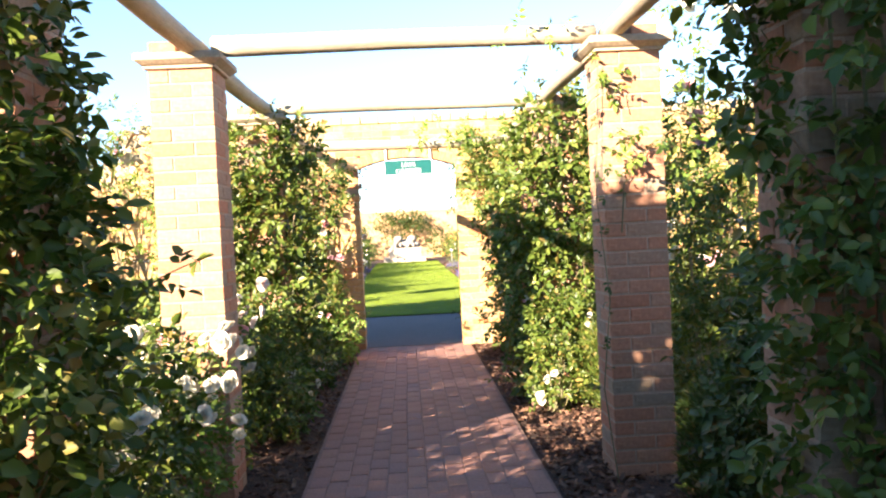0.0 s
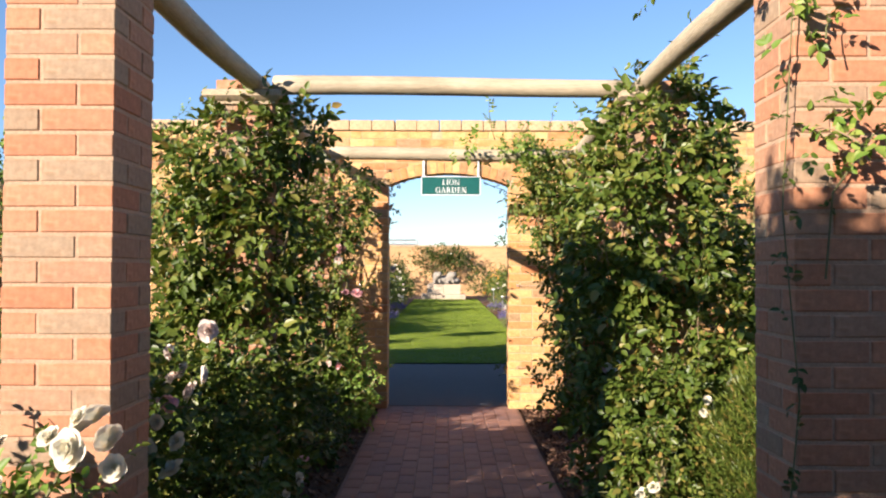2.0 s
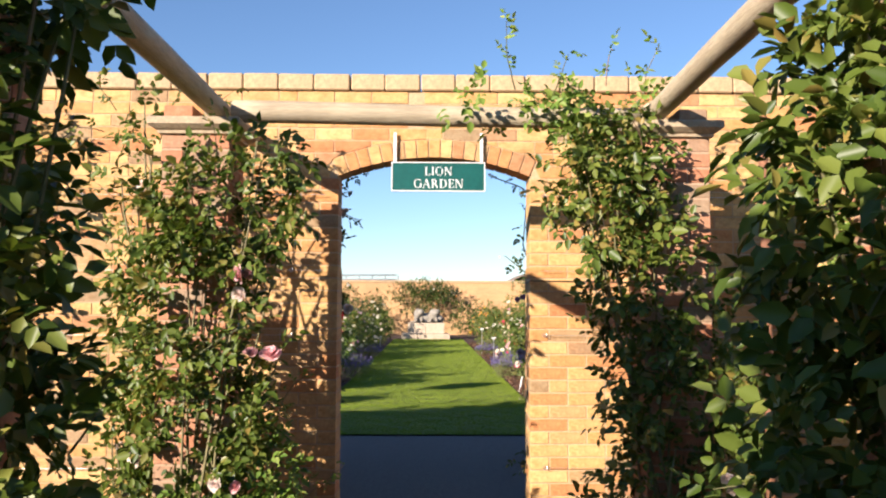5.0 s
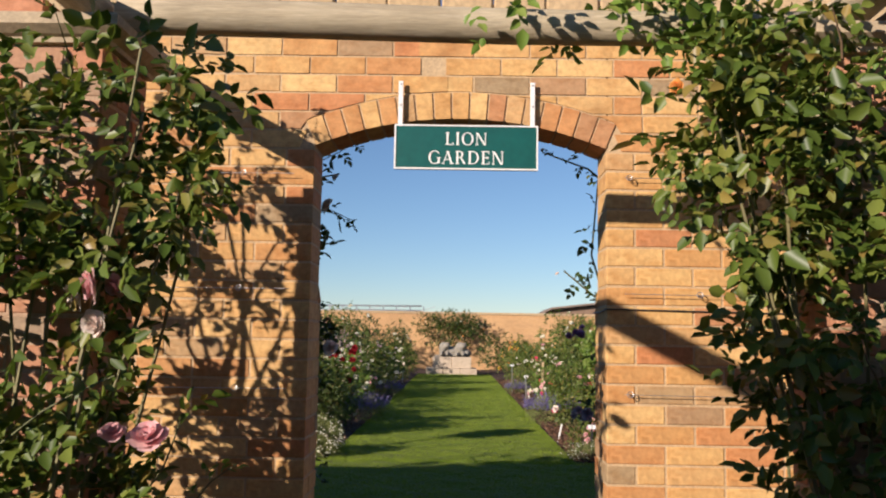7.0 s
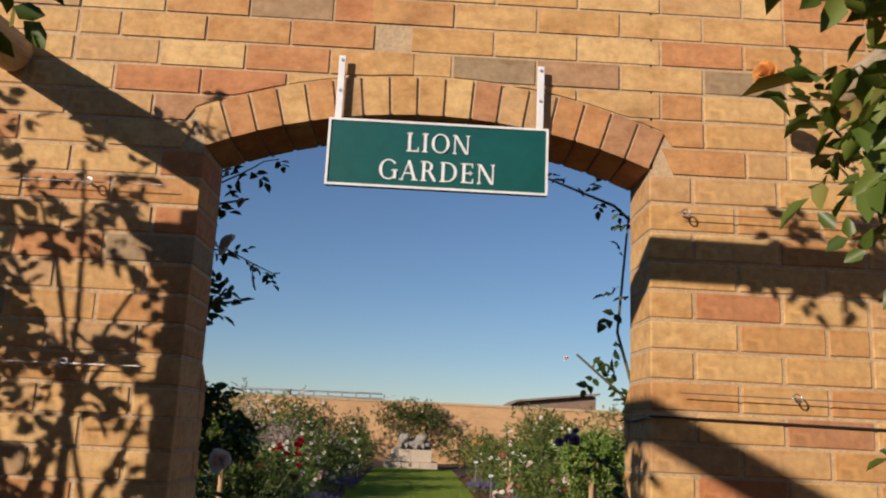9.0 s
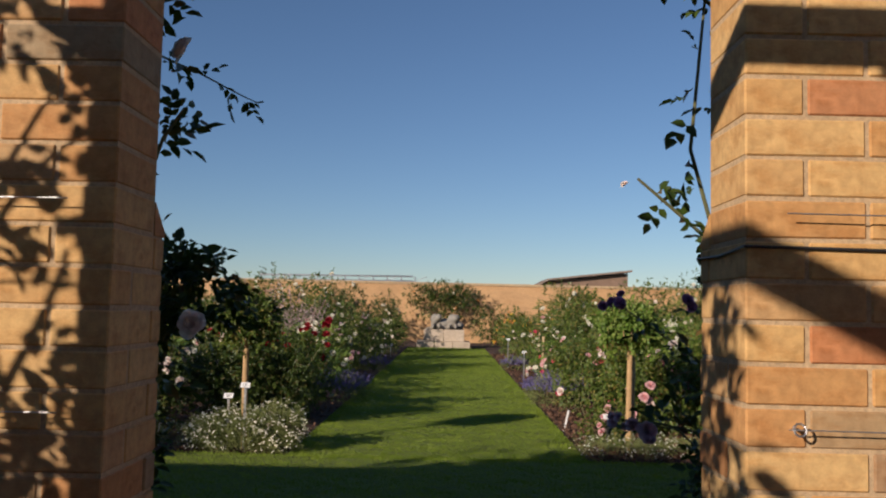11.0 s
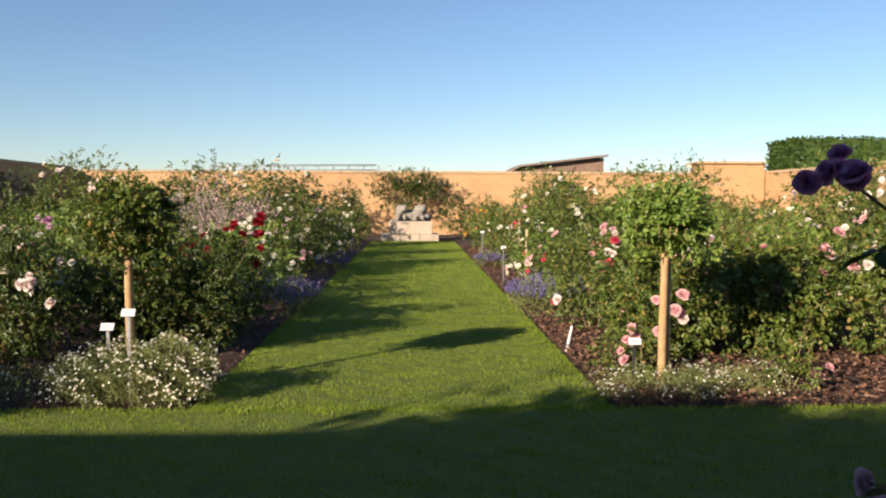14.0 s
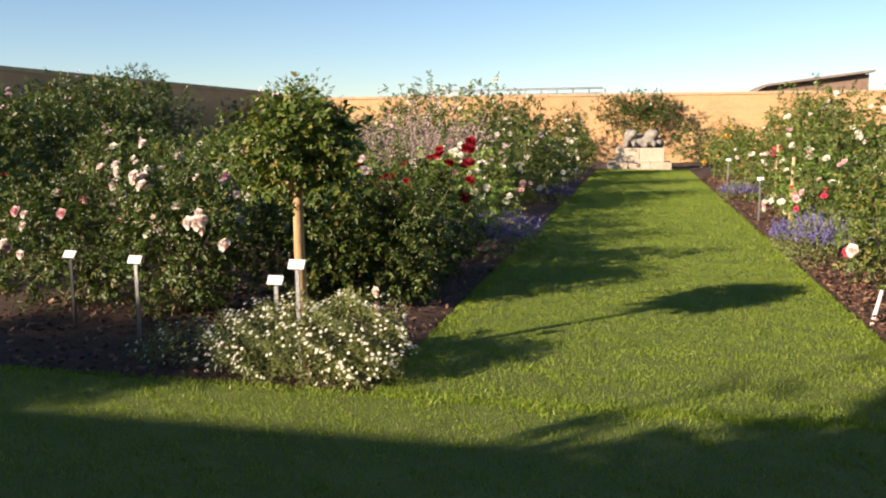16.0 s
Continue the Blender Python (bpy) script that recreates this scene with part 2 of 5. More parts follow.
def tube(bm, points, radii, sides=8, cap=True):
    rings = []
    n = len(points)
    for i, (p, r) in enumerate(zip(points, radii)):
        d = (Vector(points[min(i + 1, n - 1)]) - Vector(points[max(i - 1, 0)])).normalized()
        q = Vector((0, 0, 1)).rotation_difference(d) if i == 0 else last.rotation_difference(d) @ q
        last = d
        rings.append([bm.verts.new(Vector(p) + q @ Vector((r * math.cos(a), r * math.sin(a), 0))) for a in (2 * math.pi * k / sides for k in range(sides))])
    for a, b in zip(rings, rings[1:]):
        for k in range(sides):
            bm.faces.new((a[k], a[(k + 1) % sides], b[(k + 1) % sides], b[k])).smooth = sides > 6
    if cap:
        bm.faces.new(rings[0][::-1])
        bm.faces.new(rings[-1])
    return bm


def wobble(p, f):
    """Smooth pseudo-noise on an array of points, about -1 to 1."""
    x, y, z = p[:, 0] * f, p[:, 1] * f, p[:, 2] * f
    return (np.sin(1.7 * x + 2.3 * y + 0.4) * np.cos(1.9 * z - 1.1 * x) + np.sin(2.9 * y - 1.3 * z + 1.7) * np.cos(2.2 * x + 0.8 * z) + 0.6 * np.sin(4.7 * z + 3.1 * x + 2.6 * y)) / 2.2


def unit(a):
    return a / np.maximum(np.linalg.norm(a, axis=1, keepdims=True), 1e-6)


LEAFLETS = ((0.35, 1.0), (0.35, -1.0), (0.72, 0.9), (0.72, -0.9), (1.0, 0.0))


def leaf_arrays(rng, pos, axis, up, size, leaflets=LEAFLETS, wide=0.64):
    """Compound leaves: leaflets folded along the midrib, set along a short stalk."""
    axis = unit(axis)
    side = unit(np.cross(axis, up))
    nrm = np.cross(side, axis)
    n = len(pos)
    vs = []
    for t, s in leaflets:
        o = pos + axis * (size * 1.9 * t)[:, None]
        a = rng.normal(0, 0.18, (n, 1)) + s * 1.0
        d = axis * np.cos(a) + side * np.sin(a)
        tilt = rng.normal(-0.2, 0.42, (n, 1))
        d = unit(d + nrm * tilt)
        w = np.cross(nrm, d)
        w = unit(w + nrm * rng.normal(0, 0.35, (n, 1)))
        nn = np.cross(d, w)
        L = (size * (1.15 if s == 0 else 0.95))[:, None] * rng.uniform(0.75, 1.15, (n, 1))
        W = L * wide * 0.5
        up_ = nn * L * 0.1
        vs.append(np.stack([o, o + d * L * 0.3 + w * W * 0.95 + up_, o + d * L * 0.68 + w * W * 0.72 + up_, o + d * L - nn * L * 0.08, o + d * L * 0.68 - w * W * 0.72 + up_, o + d * L * 0.3 - w * W * 0.95 + up_], axis=1))
    v = np.concatenate(vs).reshape(-1, 3)
    k = np.arange(len(v) // 6)[:, None] * 6
    f = np.concatenate([k + np.array([[0, 1, 2, 3]]), k + np.array([[0, 3, 4, 5]])])
    return v, f


def array_mesh(name, chunks, material):
    v = np.concatenate([c[0] for c in chunks])
    off, fs = 0, []
    for a, f in chunks:
        fs.append(f + off)
        off += len(a)
    f = np.concatenate(fs)
    me = bpy.data.meshes.new(name)
    w = f.shape[1]
    me.vertices.add(len(v))
    me.vertices.foreach_set("co", v.astype(np.float32).ravel())
    me.loops.add(f.size)
    me.loops.foreach_set("vertex_index", f.astype(np.int32).ravel())
    me.polygons.add(len(f))
    me.polygons.foreach_set("loop_start", np.arange(len(f), dtype=np.int32) * w)
    me.polygons.foreach_set("loop_total", np.full(len(f), w, dtype=np.int32))
    me.materials.append(material)
    me.update(calc_edges=True)
    return me


def in_lobes(rng, lobes, n, inner=0.35, gap=-0.15, freq=5.0):
    """Points through lumpy ellipsoids, thicker towards the skin, with gaps; and the way outward."""
    vol = np.array([l[3] * l[4] * l[5] for l in lobes]) ** 0.75
    pick = rng.choice(len(lobes), size=n * 2, p=vol / vol.sum())
    L = np.array(lobes)[pick]
    d = unit(rng.normal(size=(n * 2, 3)))
    r = inner + (1 - inner) * rng.uniform(0, 1, (n * 2, 1)) ** 0.6
    p = L[:, :3] + d * r * L[:, 3:6]
    p = p + 0.06 * np.stack([wobble(p + 3, 7), wobble(p + 8, 7), wobble(p + 13, 7)], axis=1)
    keep = (wobble(p, freq) > gap + rng.normal(0, 0.18, n * 2)) & (p[:, 2] > 0.03)
    p, d = p[keep][:n], unit(d / L[:, 3:6])[keep][:n]
    return p, d


def shoot(rng, start, way, length, droop=0.5, step=0.05):
    pts, p, d = [np.array(start)], np.array(start, float), unit(np.array([way]))[0]
    for _ in range(max(3, int(length / step))):
        d = unit(np.array([d + rng.normal(0, 0.1, 3) + np.array((0, 0, -droop * 0.06))]))[0]
        p = p + d * step
        pts.append(p)
    return pts


ROSES = {}


def rose_mesh(colour, fine=True):
    """A many-petalled open rose about 1 across, facing up."""
    key = (colour, fine)
    if key in ROSES:
        return ROSES[key]
    v, f = [], []
    rng = random.Random(len(ROSES) + 5)
    rings = ((6, 0.5, 0.3, 0.3), (6, 0.45, 0.65, 0.27), (6, 0.38, 0.95, 0.22), (5, 0.3, 1.2, 0.17), (3, 0.24, 1.45, 0.12)) if fine else ((5, 0.5, 0.45, 0.34), (4, 0.4, 0.95, 0.28), (2, 0.32, 1.35, 0.2))
    for k, (n, rad, tilt, wid) in enumerate(rings):
        for j in range(n):
            a = 2 * math.pi * (j + 0.43 * k + rng.uniform(-0.25, 0.25)) / n
            lean, reach = tilt + rng.uniform(-0.22, 0.22), rad * rng.uniform(0.85, 1.12)
            ca, sa = math.cos(a), math.sin(a)
            o = len(v)
            for u, ww in ((0.0, 0.35), (0.55, 1.0), (0.85, 0.95), (1.0, 0.55)):
                curl = 0.1 * max(0, u - 0.55)
                rr = 0.02 + reach * u * math.cos(lean * (0.6 + 0.4 * u)) + curl
                zz = reach * u * math.sin(lean * (0.6 + 0.4 * u)) + 0.02 * k - curl * 0.6
                for side in (-1, 0, 1):
                    off, cup = side * wid * ww, 0.06 * side * side * ww
                    ruffle = rng.uniform(-0.025, 0.025)
                    v.append((ca * (rr - cup + ruffle) - sa * off, sa * (rr - cup + ruffle) + ca * off, zz + cup * 0.8 + ruffle))
            for r in range(3):
                for c in (0, 1):
                    i = o + r * 3 + c
                    f.append((i, i + 1, i + 4, i + 3))
    me = mesh_of("blossom", v, f, PETAL[colour])
    for q in me.polygons:
        q.use_smooth = True
    ROSES[key] = me
    return me


def blossoms(rng, parent, spots, outs, colours, size, fine=True):
    toward = np.array((-0.35, -0.55, 0.45))
    for p, d in zip(spots, outs):
        w = Vector(unit(np.array([d * 0.6 + toward + rng.normal(0, 0.3, 3)]))[0])
        s = size * rng.uniform(0.65, 1.15)
        m = Matrix.LocRotScale(Vector(p), w.to_track_quat("Z", "Y"), Vector((s, s, s)))
        data_part("blossom", rose_mesh(colours[int(rng.integers(len(colours)))], fine), parent, m)


def rose(name, x, y, lobes, leaves, label, category="rose bush", leaf=0.04, mat=None, colours=(), flowers=0, bloom=0.08, canes=10, shoots=10, seed=0, gap=-0.15, fine=True, group="", flower_box=None, reach=0.35, inner=0.35, leaflets=LEAFLETS, freq=5.0, face=-1.0):
    """A rose: canes from the ground, foliage through lumpy lobes (in metres round its base), stray shoots, blossoms."""
    rng = np.random.default_rng(seed + 17)
    top = base(name, x, y, 0, label, category, group)
    p, d = in_lobes(rng, lobes, leaves, inner, gap, freq)
    size = leaf * rng.uniform(0.7, 1.25, len(p))
    axis = d * 0.7 + rng.normal(0, 0.6, p.shape) + np.array((0, 0, -0.15))
    up = d * 0.5 + np.array((-0.25, -0.35, 0.8)) + rng.normal(0, 0.45, p.shape)
    chunks = [leaf_arrays(rng, p, axis, up, size, leaflets)]
    bm = bmesh.new()
    low = min(l[2] - l[5] for l in lobes)
    for _ in range(canes):
        l = lobes[int(rng.integers(len(lobes)))]
        end = np.array(l[:3]) + unit(rng.normal(size=(1, 3)))[0] * np.array(l[3:6]) * 0.85
        start = np.array((rng.normal(0, 0.06), rng.normal(0, 0.05), 0.0 if low < 0.5 else max(low, 0)))
        bend = (start + end) / 2 + rng.normal(0, 0.08, 3)
        pts = [start * (1 - t) ** 2 + bend * 2 * t * (1 - t) + end * t * t for t in np.linspace(0, 1, 7)]
        if leaf < 0.054 and fine:
            part("cane", tube(bmesh.new(), pts, np.linspace(0.009, 0.004, 7), 5, False), cane_mat, top)
        else:
            tube(bm, pts, np.linspace(0.009, 0.004, 7), 5, False)
    if shoots:
        sp, sd = in_lobes(rng, lobes, shoots, 0.85, -9, freq)
        lp, la = [], []
        for a, b in zip(sp, sd):
            pts = shoot(rng, a, b * 0.7 + np.array((0, 0.0, 0.5)) + rng.normal(0, 0.3, 3), reach * rng.uniform(0.4, 1.2), 0.8)
            tube(bm, pts, np.linspace(0.0035, 0.0015, len(pts)), 4, False)
            for i in range(1, len(pts)):
                lp.append(pts[i])
                la.append(unit(rng.normal(size=(1, 3)))[0] + (pts[i] - pts[i - 1]) * 12)
        if lp:
            lp, la = np.array(lp), np.array(la)
            chunks.append(leaf_arrays(rng, lp, la, rng.normal(0, 0.4, lp.shape) + np.array((-0.2, -0.3, 0.9)), leaf * rng.uniform(0.6, 1.0, len(lp)), leaflets))
    tagged(part("twiggery", bm, cane_mat, top), kind="stuff")
    data_part("foliage", array_mesh("foliage", chunks, mat or leaf_mid), top)
    if flowers:
        fp, fd = in_lobes(rng, lobes, flowers * 8, 0.97, -9, freq)
        ok = (fd[:, 1] * face > -0.35) & (fp[:, 2] > 0.12)
        if flower_box:
            b = flower_box
            ok &= (fp[:, 2] > b[0]) & (fp[:, 2] < b[1])
        fp, fd = fp[ok][:flowers], fd[ok][:flowers]
        heads = max(1, int(len(fp) * 0.45))
        for k in range(heads, len(fp)):
            h = int(rng.integers(heads))
            fp[k], fd[k] = fp[h] + rng.normal(0, bloom * 0.85, 3), fd[h] + rng.normal(0, 0.3, 3)
        blossoms(rng, top, fp + fd * 0.03, fd, colours, bloom, fine)
    return top


TRIPLE = ((0.6, 1.0), (0.6, -1.0), (1.0, 0.0))


# ---- ground, path, lawn, beds ----
def ground_patch(name, x0, x1, y0, y1, z, material, label, amp=0.0, step=0.25, category="ground"):
    nx, ny = max(2, int((x1 - x0) / step)), max(2, int((y1 - y0) / step))
    xs, ys = np.linspace(x0, x1, nx + 1), np.linspace(y0, y1, ny + 1)
    X, Y = np.meshgrid(xs, ys)
    p = np.stack([X.ravel(), Y.ravel(), np.zeros(X.size)], axis=1)
    rim = np.minimum(np.minimum(p[:, 0] - x0, x1 - p[:, 0]), np.minimum(p[:, 1] - y0, y1 - p[:, 1]))
    h = z + amp * (0.55 + 0.45 * wobble(p, 4.0) + 0.25 * wobble(p + 5, 13.0)) * np.clip(rim / 0.15, 0, 1)
    p[:, 2] = h
    k = np.arange(nx * ny)
    a = k // nx * (nx + 1) + k % nx
    f = np.stack([a, a + 1, a + nx + 2, a + nx + 1], axis=1)
    me = array_mesh(name, [(p, f)], material)
    for q in me.polygons:
        q.use_smooth = True
    return tagged(new(name, me), label, category, kind="structure")


tagged(linked("ground", slab(-900, 900, -900, 1500, -0.4, -0.06), soil), "dark earth reaching out under the whole garden", "ground", kind="structure")
ground_patch("gravel_walk", -14, 14, 10.2, 13.9, 0.0, gravel_mat, "grey fine gravel walk in the shade of the wall", 0.004, 0.5)
ground_patch("lawn_strip", -14, 14, 13.9, 16.4, 0.015, turf, "short mown green lawn strip before the rose beds", 0.012, 0.12, "lawn")
ground_patch("lawn_aisle", -1.42, 1.33, 16.4, 39.8, 0.015, turf, "mown green grass aisle between rose beds", 0.012, 0.12, "lawn")
ground_patch("soil_bed_west", -13.9, -1.42, 16.4, 45.9, -0.02, soil, "dark brown mulched soil of a rose bed", 0.07, 0.2, "soil")
ground_patch("soil_bed_east", 1.33, 13.9, 16.4, 45.9, -0.02, soil, "dark brown mulched soil of a rose bed", 0.07, 0.2, "soil")
ground_patch("soil_bed_end", -1.42, 1.33, 39.8, 45.9, 0.0, soil, "dark soil behind the stone plinth", 0.03, 0.3, "soil")
ground_patch("soil_border_west", -9.0, -0.67, -7.0, 9.99, -0.03, soil, "dark mulched border beside the brick path", 0.05, 0.12, "soil")
ground_patch("soil_border_east", 0.67, 9.0, -7.0, 9.99, -0.03, soil, "brown mulched border beside the brick path", 0.05, 0.12, "soil")


def chips(name, x0, x1, y0, y1, n, z, seed, label):
    rng = np.random.default_rng(seed)
    p = np.stack([rng.uniform(x0, x1, n), rng.uniform(y0, y1, n), rng.uniform(z, z + 0.03, n)], axis=1)
    a = unit(rng.normal(size=(n, 3)) * np.array((1, 1, 0.35)))
    b = unit(np.cross(a, rng.normal(size=(n, 3)) * 0.4 + np.array((0, 0, 1))))
    c = np.cross(a, b)
    s = rng.uniform(0.008, 0.024, (n, 1))
    v = np.stack([p - a * s - b * s * 0.5, p + a * s - b * s * 0.4, p + a * s * 0.9 + b * s * 0.5, p - a * s + b * s * 0.6, p + c * s * 0.5], axis=1).reshape(-1, 3)
    k = np.arange(n)[:, None] * 5
    f = np.concatenate([k + np.array([[i, (i + 1) % 4, 4]]) for i in range(4)])
    return tagged(new(name, array_mesh(name, [(v, f)], chip_mat)), label, "mulch", kind="stuff")


chips("bark_mulch", 0.68, 2.2, 3.4, 9.9, 9000, 0.0, 5, "brown bark chips strewn over the border soil")
chips("bark_mulch", -2.0, -0.68, 3.4, 9.9, 4000, 0.0, 6, "brown bark chips strewn over the border soil")
chips("bark_mulch", 1.36, 4.6, 16.42, 20.5, 9000, 0.03, 7, "brown bark chips strewn over the bed soil")
chips("bark_mulch", -4.6, -1.44, 16.42, 20.5, 2500, 0.03, 8, "brown bark chips strewn over the bed soil")
chips("bark_mulch", 1.36, 2.2, 20.5, 36.0, 4000, 0.03, 9, "brown bark chips along the edge of the bed")


def blades(name, x0, x1, y0, y1, n, seed, tall=0.029):
    rng = np.random.default_rng(seed)
    p = np.stack([rng.uniform(x0, x1, n), rng.uniform(y0, y1, n), np.full(n, 0.012)], axis=1)
    tuft = wobble(p, 9.0)
    h = tall * rng.uniform(0.5, 1.2, (n, 1)) * (1 + 0.35 * tuft[:, None])
    lean = rng.normal(0, 0.5, (n, 3)) * np.array((1, 1, 0)) + np.array((0, 0, 1))
    w = unit(np.cross(lean, rng.normal(size=(n, 3)))) * rng.uniform(0.0025, 0.005, (n, 1))
    v = np.stack([p - w, p + w, p + unit(lean) * h], axis=1).reshape(-1, 3)
    f = np.arange(n * 3).reshape(-1, 3)
    return tagged(new(name, array_mesh(name, [(v, f)], blade_mat)), "short green blades of mown grass", "grass", kind="stuff")


blades("grass", -1.44, 1.35, 16.3, 21.0, 90000, 21)
blades("grass", -4.5, 5.0, 13.88, 16.45, 130000, 22)
blades("grass", -1.44, 1.35, 21.0, 30.0, 75000, 23, 0.04)
blades("grass", -1.44, 1.35, 30.0, 39.8, 40000, 24, 0.05)


# ---- timber poles of the pergola ----
def pole(a, b, r, label, seed, sag=0.015):
    rng = np.random.default_rng(seed)
    a, b = Vector(a), Vector(b)
    L = (b - a).length
    bm = bmesh.new()
    n = 14
    pts, rad = [], []
    for i in range(n + 1):
        t = i / n
        pts.append(Vector((sag * math.sin(math.pi * t) * rng.uniform(0.9, 1.05), sag * 0.4 * math.sin(5 * t + seed), L * (t - 0.5))))
        rad.append(r * (1.04 - 0.1 * t) * rng.uniform(0.99, 1.012))
    tube(bm, pts, rad, 14)
    bmesh.ops.bevel(bm, geom=[e for e in bm.edges if len(e.link_faces) == 2 and any(len(q.verts) > 6 for q in e.link_faces)], offset=0.008, segments=2, affect="EDGES")
    ob = linked("timber_pole", bm, log_wood)
    q = (b - a).to_track_quat("Z", "Y")
    ob.matrix_basis = Matrix.Translation((a + b) / 2) @ q.to_matrix().to_4x4()
    return tagged(ob, label, "pole", "pergola poles")


ROWS_Y = (2.07, 4.335, 6.6, 8.95)
LOW = 0.075
PW = 0.328
POLE_Z = 2.385
for i, y in enumerate((-2.46, -0.195) + ROWS_Y):
    drop = LOW if i == 5 else 0.0
    pole((-1.03, y + 0.165, POLE_Z + 0.01 - drop), (1.03, y + 0.165, POLE_Z - drop), 0.054, "weathered grey round timber pole lying across the pergola", 40 + i)
    for s in (-1, 1):
        if i == 5:
            pole((s * 1.11, y + 0.14, POLE_Z - 0.05), (s * 1.1, 9.985, POLE_Z - 0.02), 0.056, "weathered round timber pole running from the last pillar to the wall", 60 + 2 * i + s)
        else:
            pole((s * 1.11, y + 0.14, POLE_Z - 0.015), (s * 1.1, y + (2.54 if i == 4 else 2.455), POLE_Z - (0.055 if i == 4 else 0.01)), 0.056, "weathered round timber pole laid along the pergola pillars", 60 + 2 * i + s)

# ---- the wall with its arched doorway ----
WX0, WX1, WY0, WY1 = -0.585, 0.575, 10.0, 10.215
PITCH = 0.076
SPRING, APEX = 2.14, 2.256
half = (WX1 - WX0) / 2
MID = (WX0 + WX1) / 2
RAD = (half ** 2 + (APEX - SPRING) ** 2) / (2 * (APEX - SPRING))
CZ = APEX - RAD
RING = 0.107


def arc_z(x, r):
    dx = x - MID
    return CZ + math.sqrt(max(r * r - dx * dx, 0.0))


def prism(bottom, top, y0, y1):
    """A wall piece: bottom and top lines of (x, z) from west to east, pulled from y0 to y1."""
    loop = list(bottom) + list(top)[::-1]
    n = len(loop)
    v = [(x, y0, z) for x, z in loop] + [(x, y1, z) for x, z in loop]
    f = [tuple(range(n)), tuple(range(2 * n - 1, n - 1, -1))] + [((i + 1) % n, i, i + n, (i + 1) % n + n) for i in range(n)]
    return v, f


WTOP = 35 * PITCH
WY2, PLINTH = WY1 + 0.065, 20 * PITCH
def wall_top(x):
    """The wall dips in a ramp west of the pergola."""
    if x > -3.1:
        return WTOP
    if x < -5.6:
        return WTOP - PITCH
    t = min(1.0, (-3.1 - x) / 0.5)
    return WTOP - 8 * PITCH * (0.5 - 0.5 * math.cos(math.pi * t))


wall_n = base("wall_north", 0, 10, 0, "sunlit buff brick garden wall with an arched doorway", "wall", kind="structure")
wall_n.location = (0, 0, 0)
xs = [WX0 - 0.002 + (WX1 - WX0 + 0.01) * i / 24 for i in range(25)]
cv, cf = [], []
for v, f in ([(lambda b: (box_verts(*b), BOX_FACES))((-13.9, -5.6, WY0 + 0.0035, WY1, 0, WTOP - PITCH)), (lambda b: (box_verts(*b), BOX_FACES))((-5.6, -3.6, WY0 + 0.0035, WY1, 0, WTOP - 8 * PITCH)), (lambda b: (box_verts(*b), BOX_FACES))((-3.1, WX0 - 0.002, WY0 + 0.0035, WY1, 0, WTOP)), (lambda b: (box_verts(*b), BOX_FACES))((WX1 + 0.002, 13.9, WY0 + 0.0035, WY1, 0, WTOP))]
             + [(box_verts(a, b, WY1 - 0.02, WY2 - 0.005, 0, PLINTH), BOX_FACES) for a, b in ((-13.89, WX0 - 0.0035), (WX1 + 0.0035, 13.89))]
             + [prism([(-3.6 + 0.05 * i, 0), (-3.55 + 0.05 * i, 0)], [(-3.6 + 0.05 * i, wall_top(-3.6 + 0.05 * i)), (-3.55 + 0.05 * i, wall_top(-3.55 + 0.05 * i))], WY0 + 0.0035, WY1) for i in range(10)]
             + [prism([(a, arc_z(a, RAD) + 0.005), (b, arc_z(b, RAD) + 0.005)], [(a, WTOP), (b, WTOP)], WY0 + 0.0035, WY1) for a, b in zip(xs, xs[1:])]):
    k = len(cv)
    cv += v
    cf += [tuple(i + k for i in q) for q in f]
data_part("mortar_core", mesh_of("mortar_core", cv, cf, mortar_buff), wall_n)

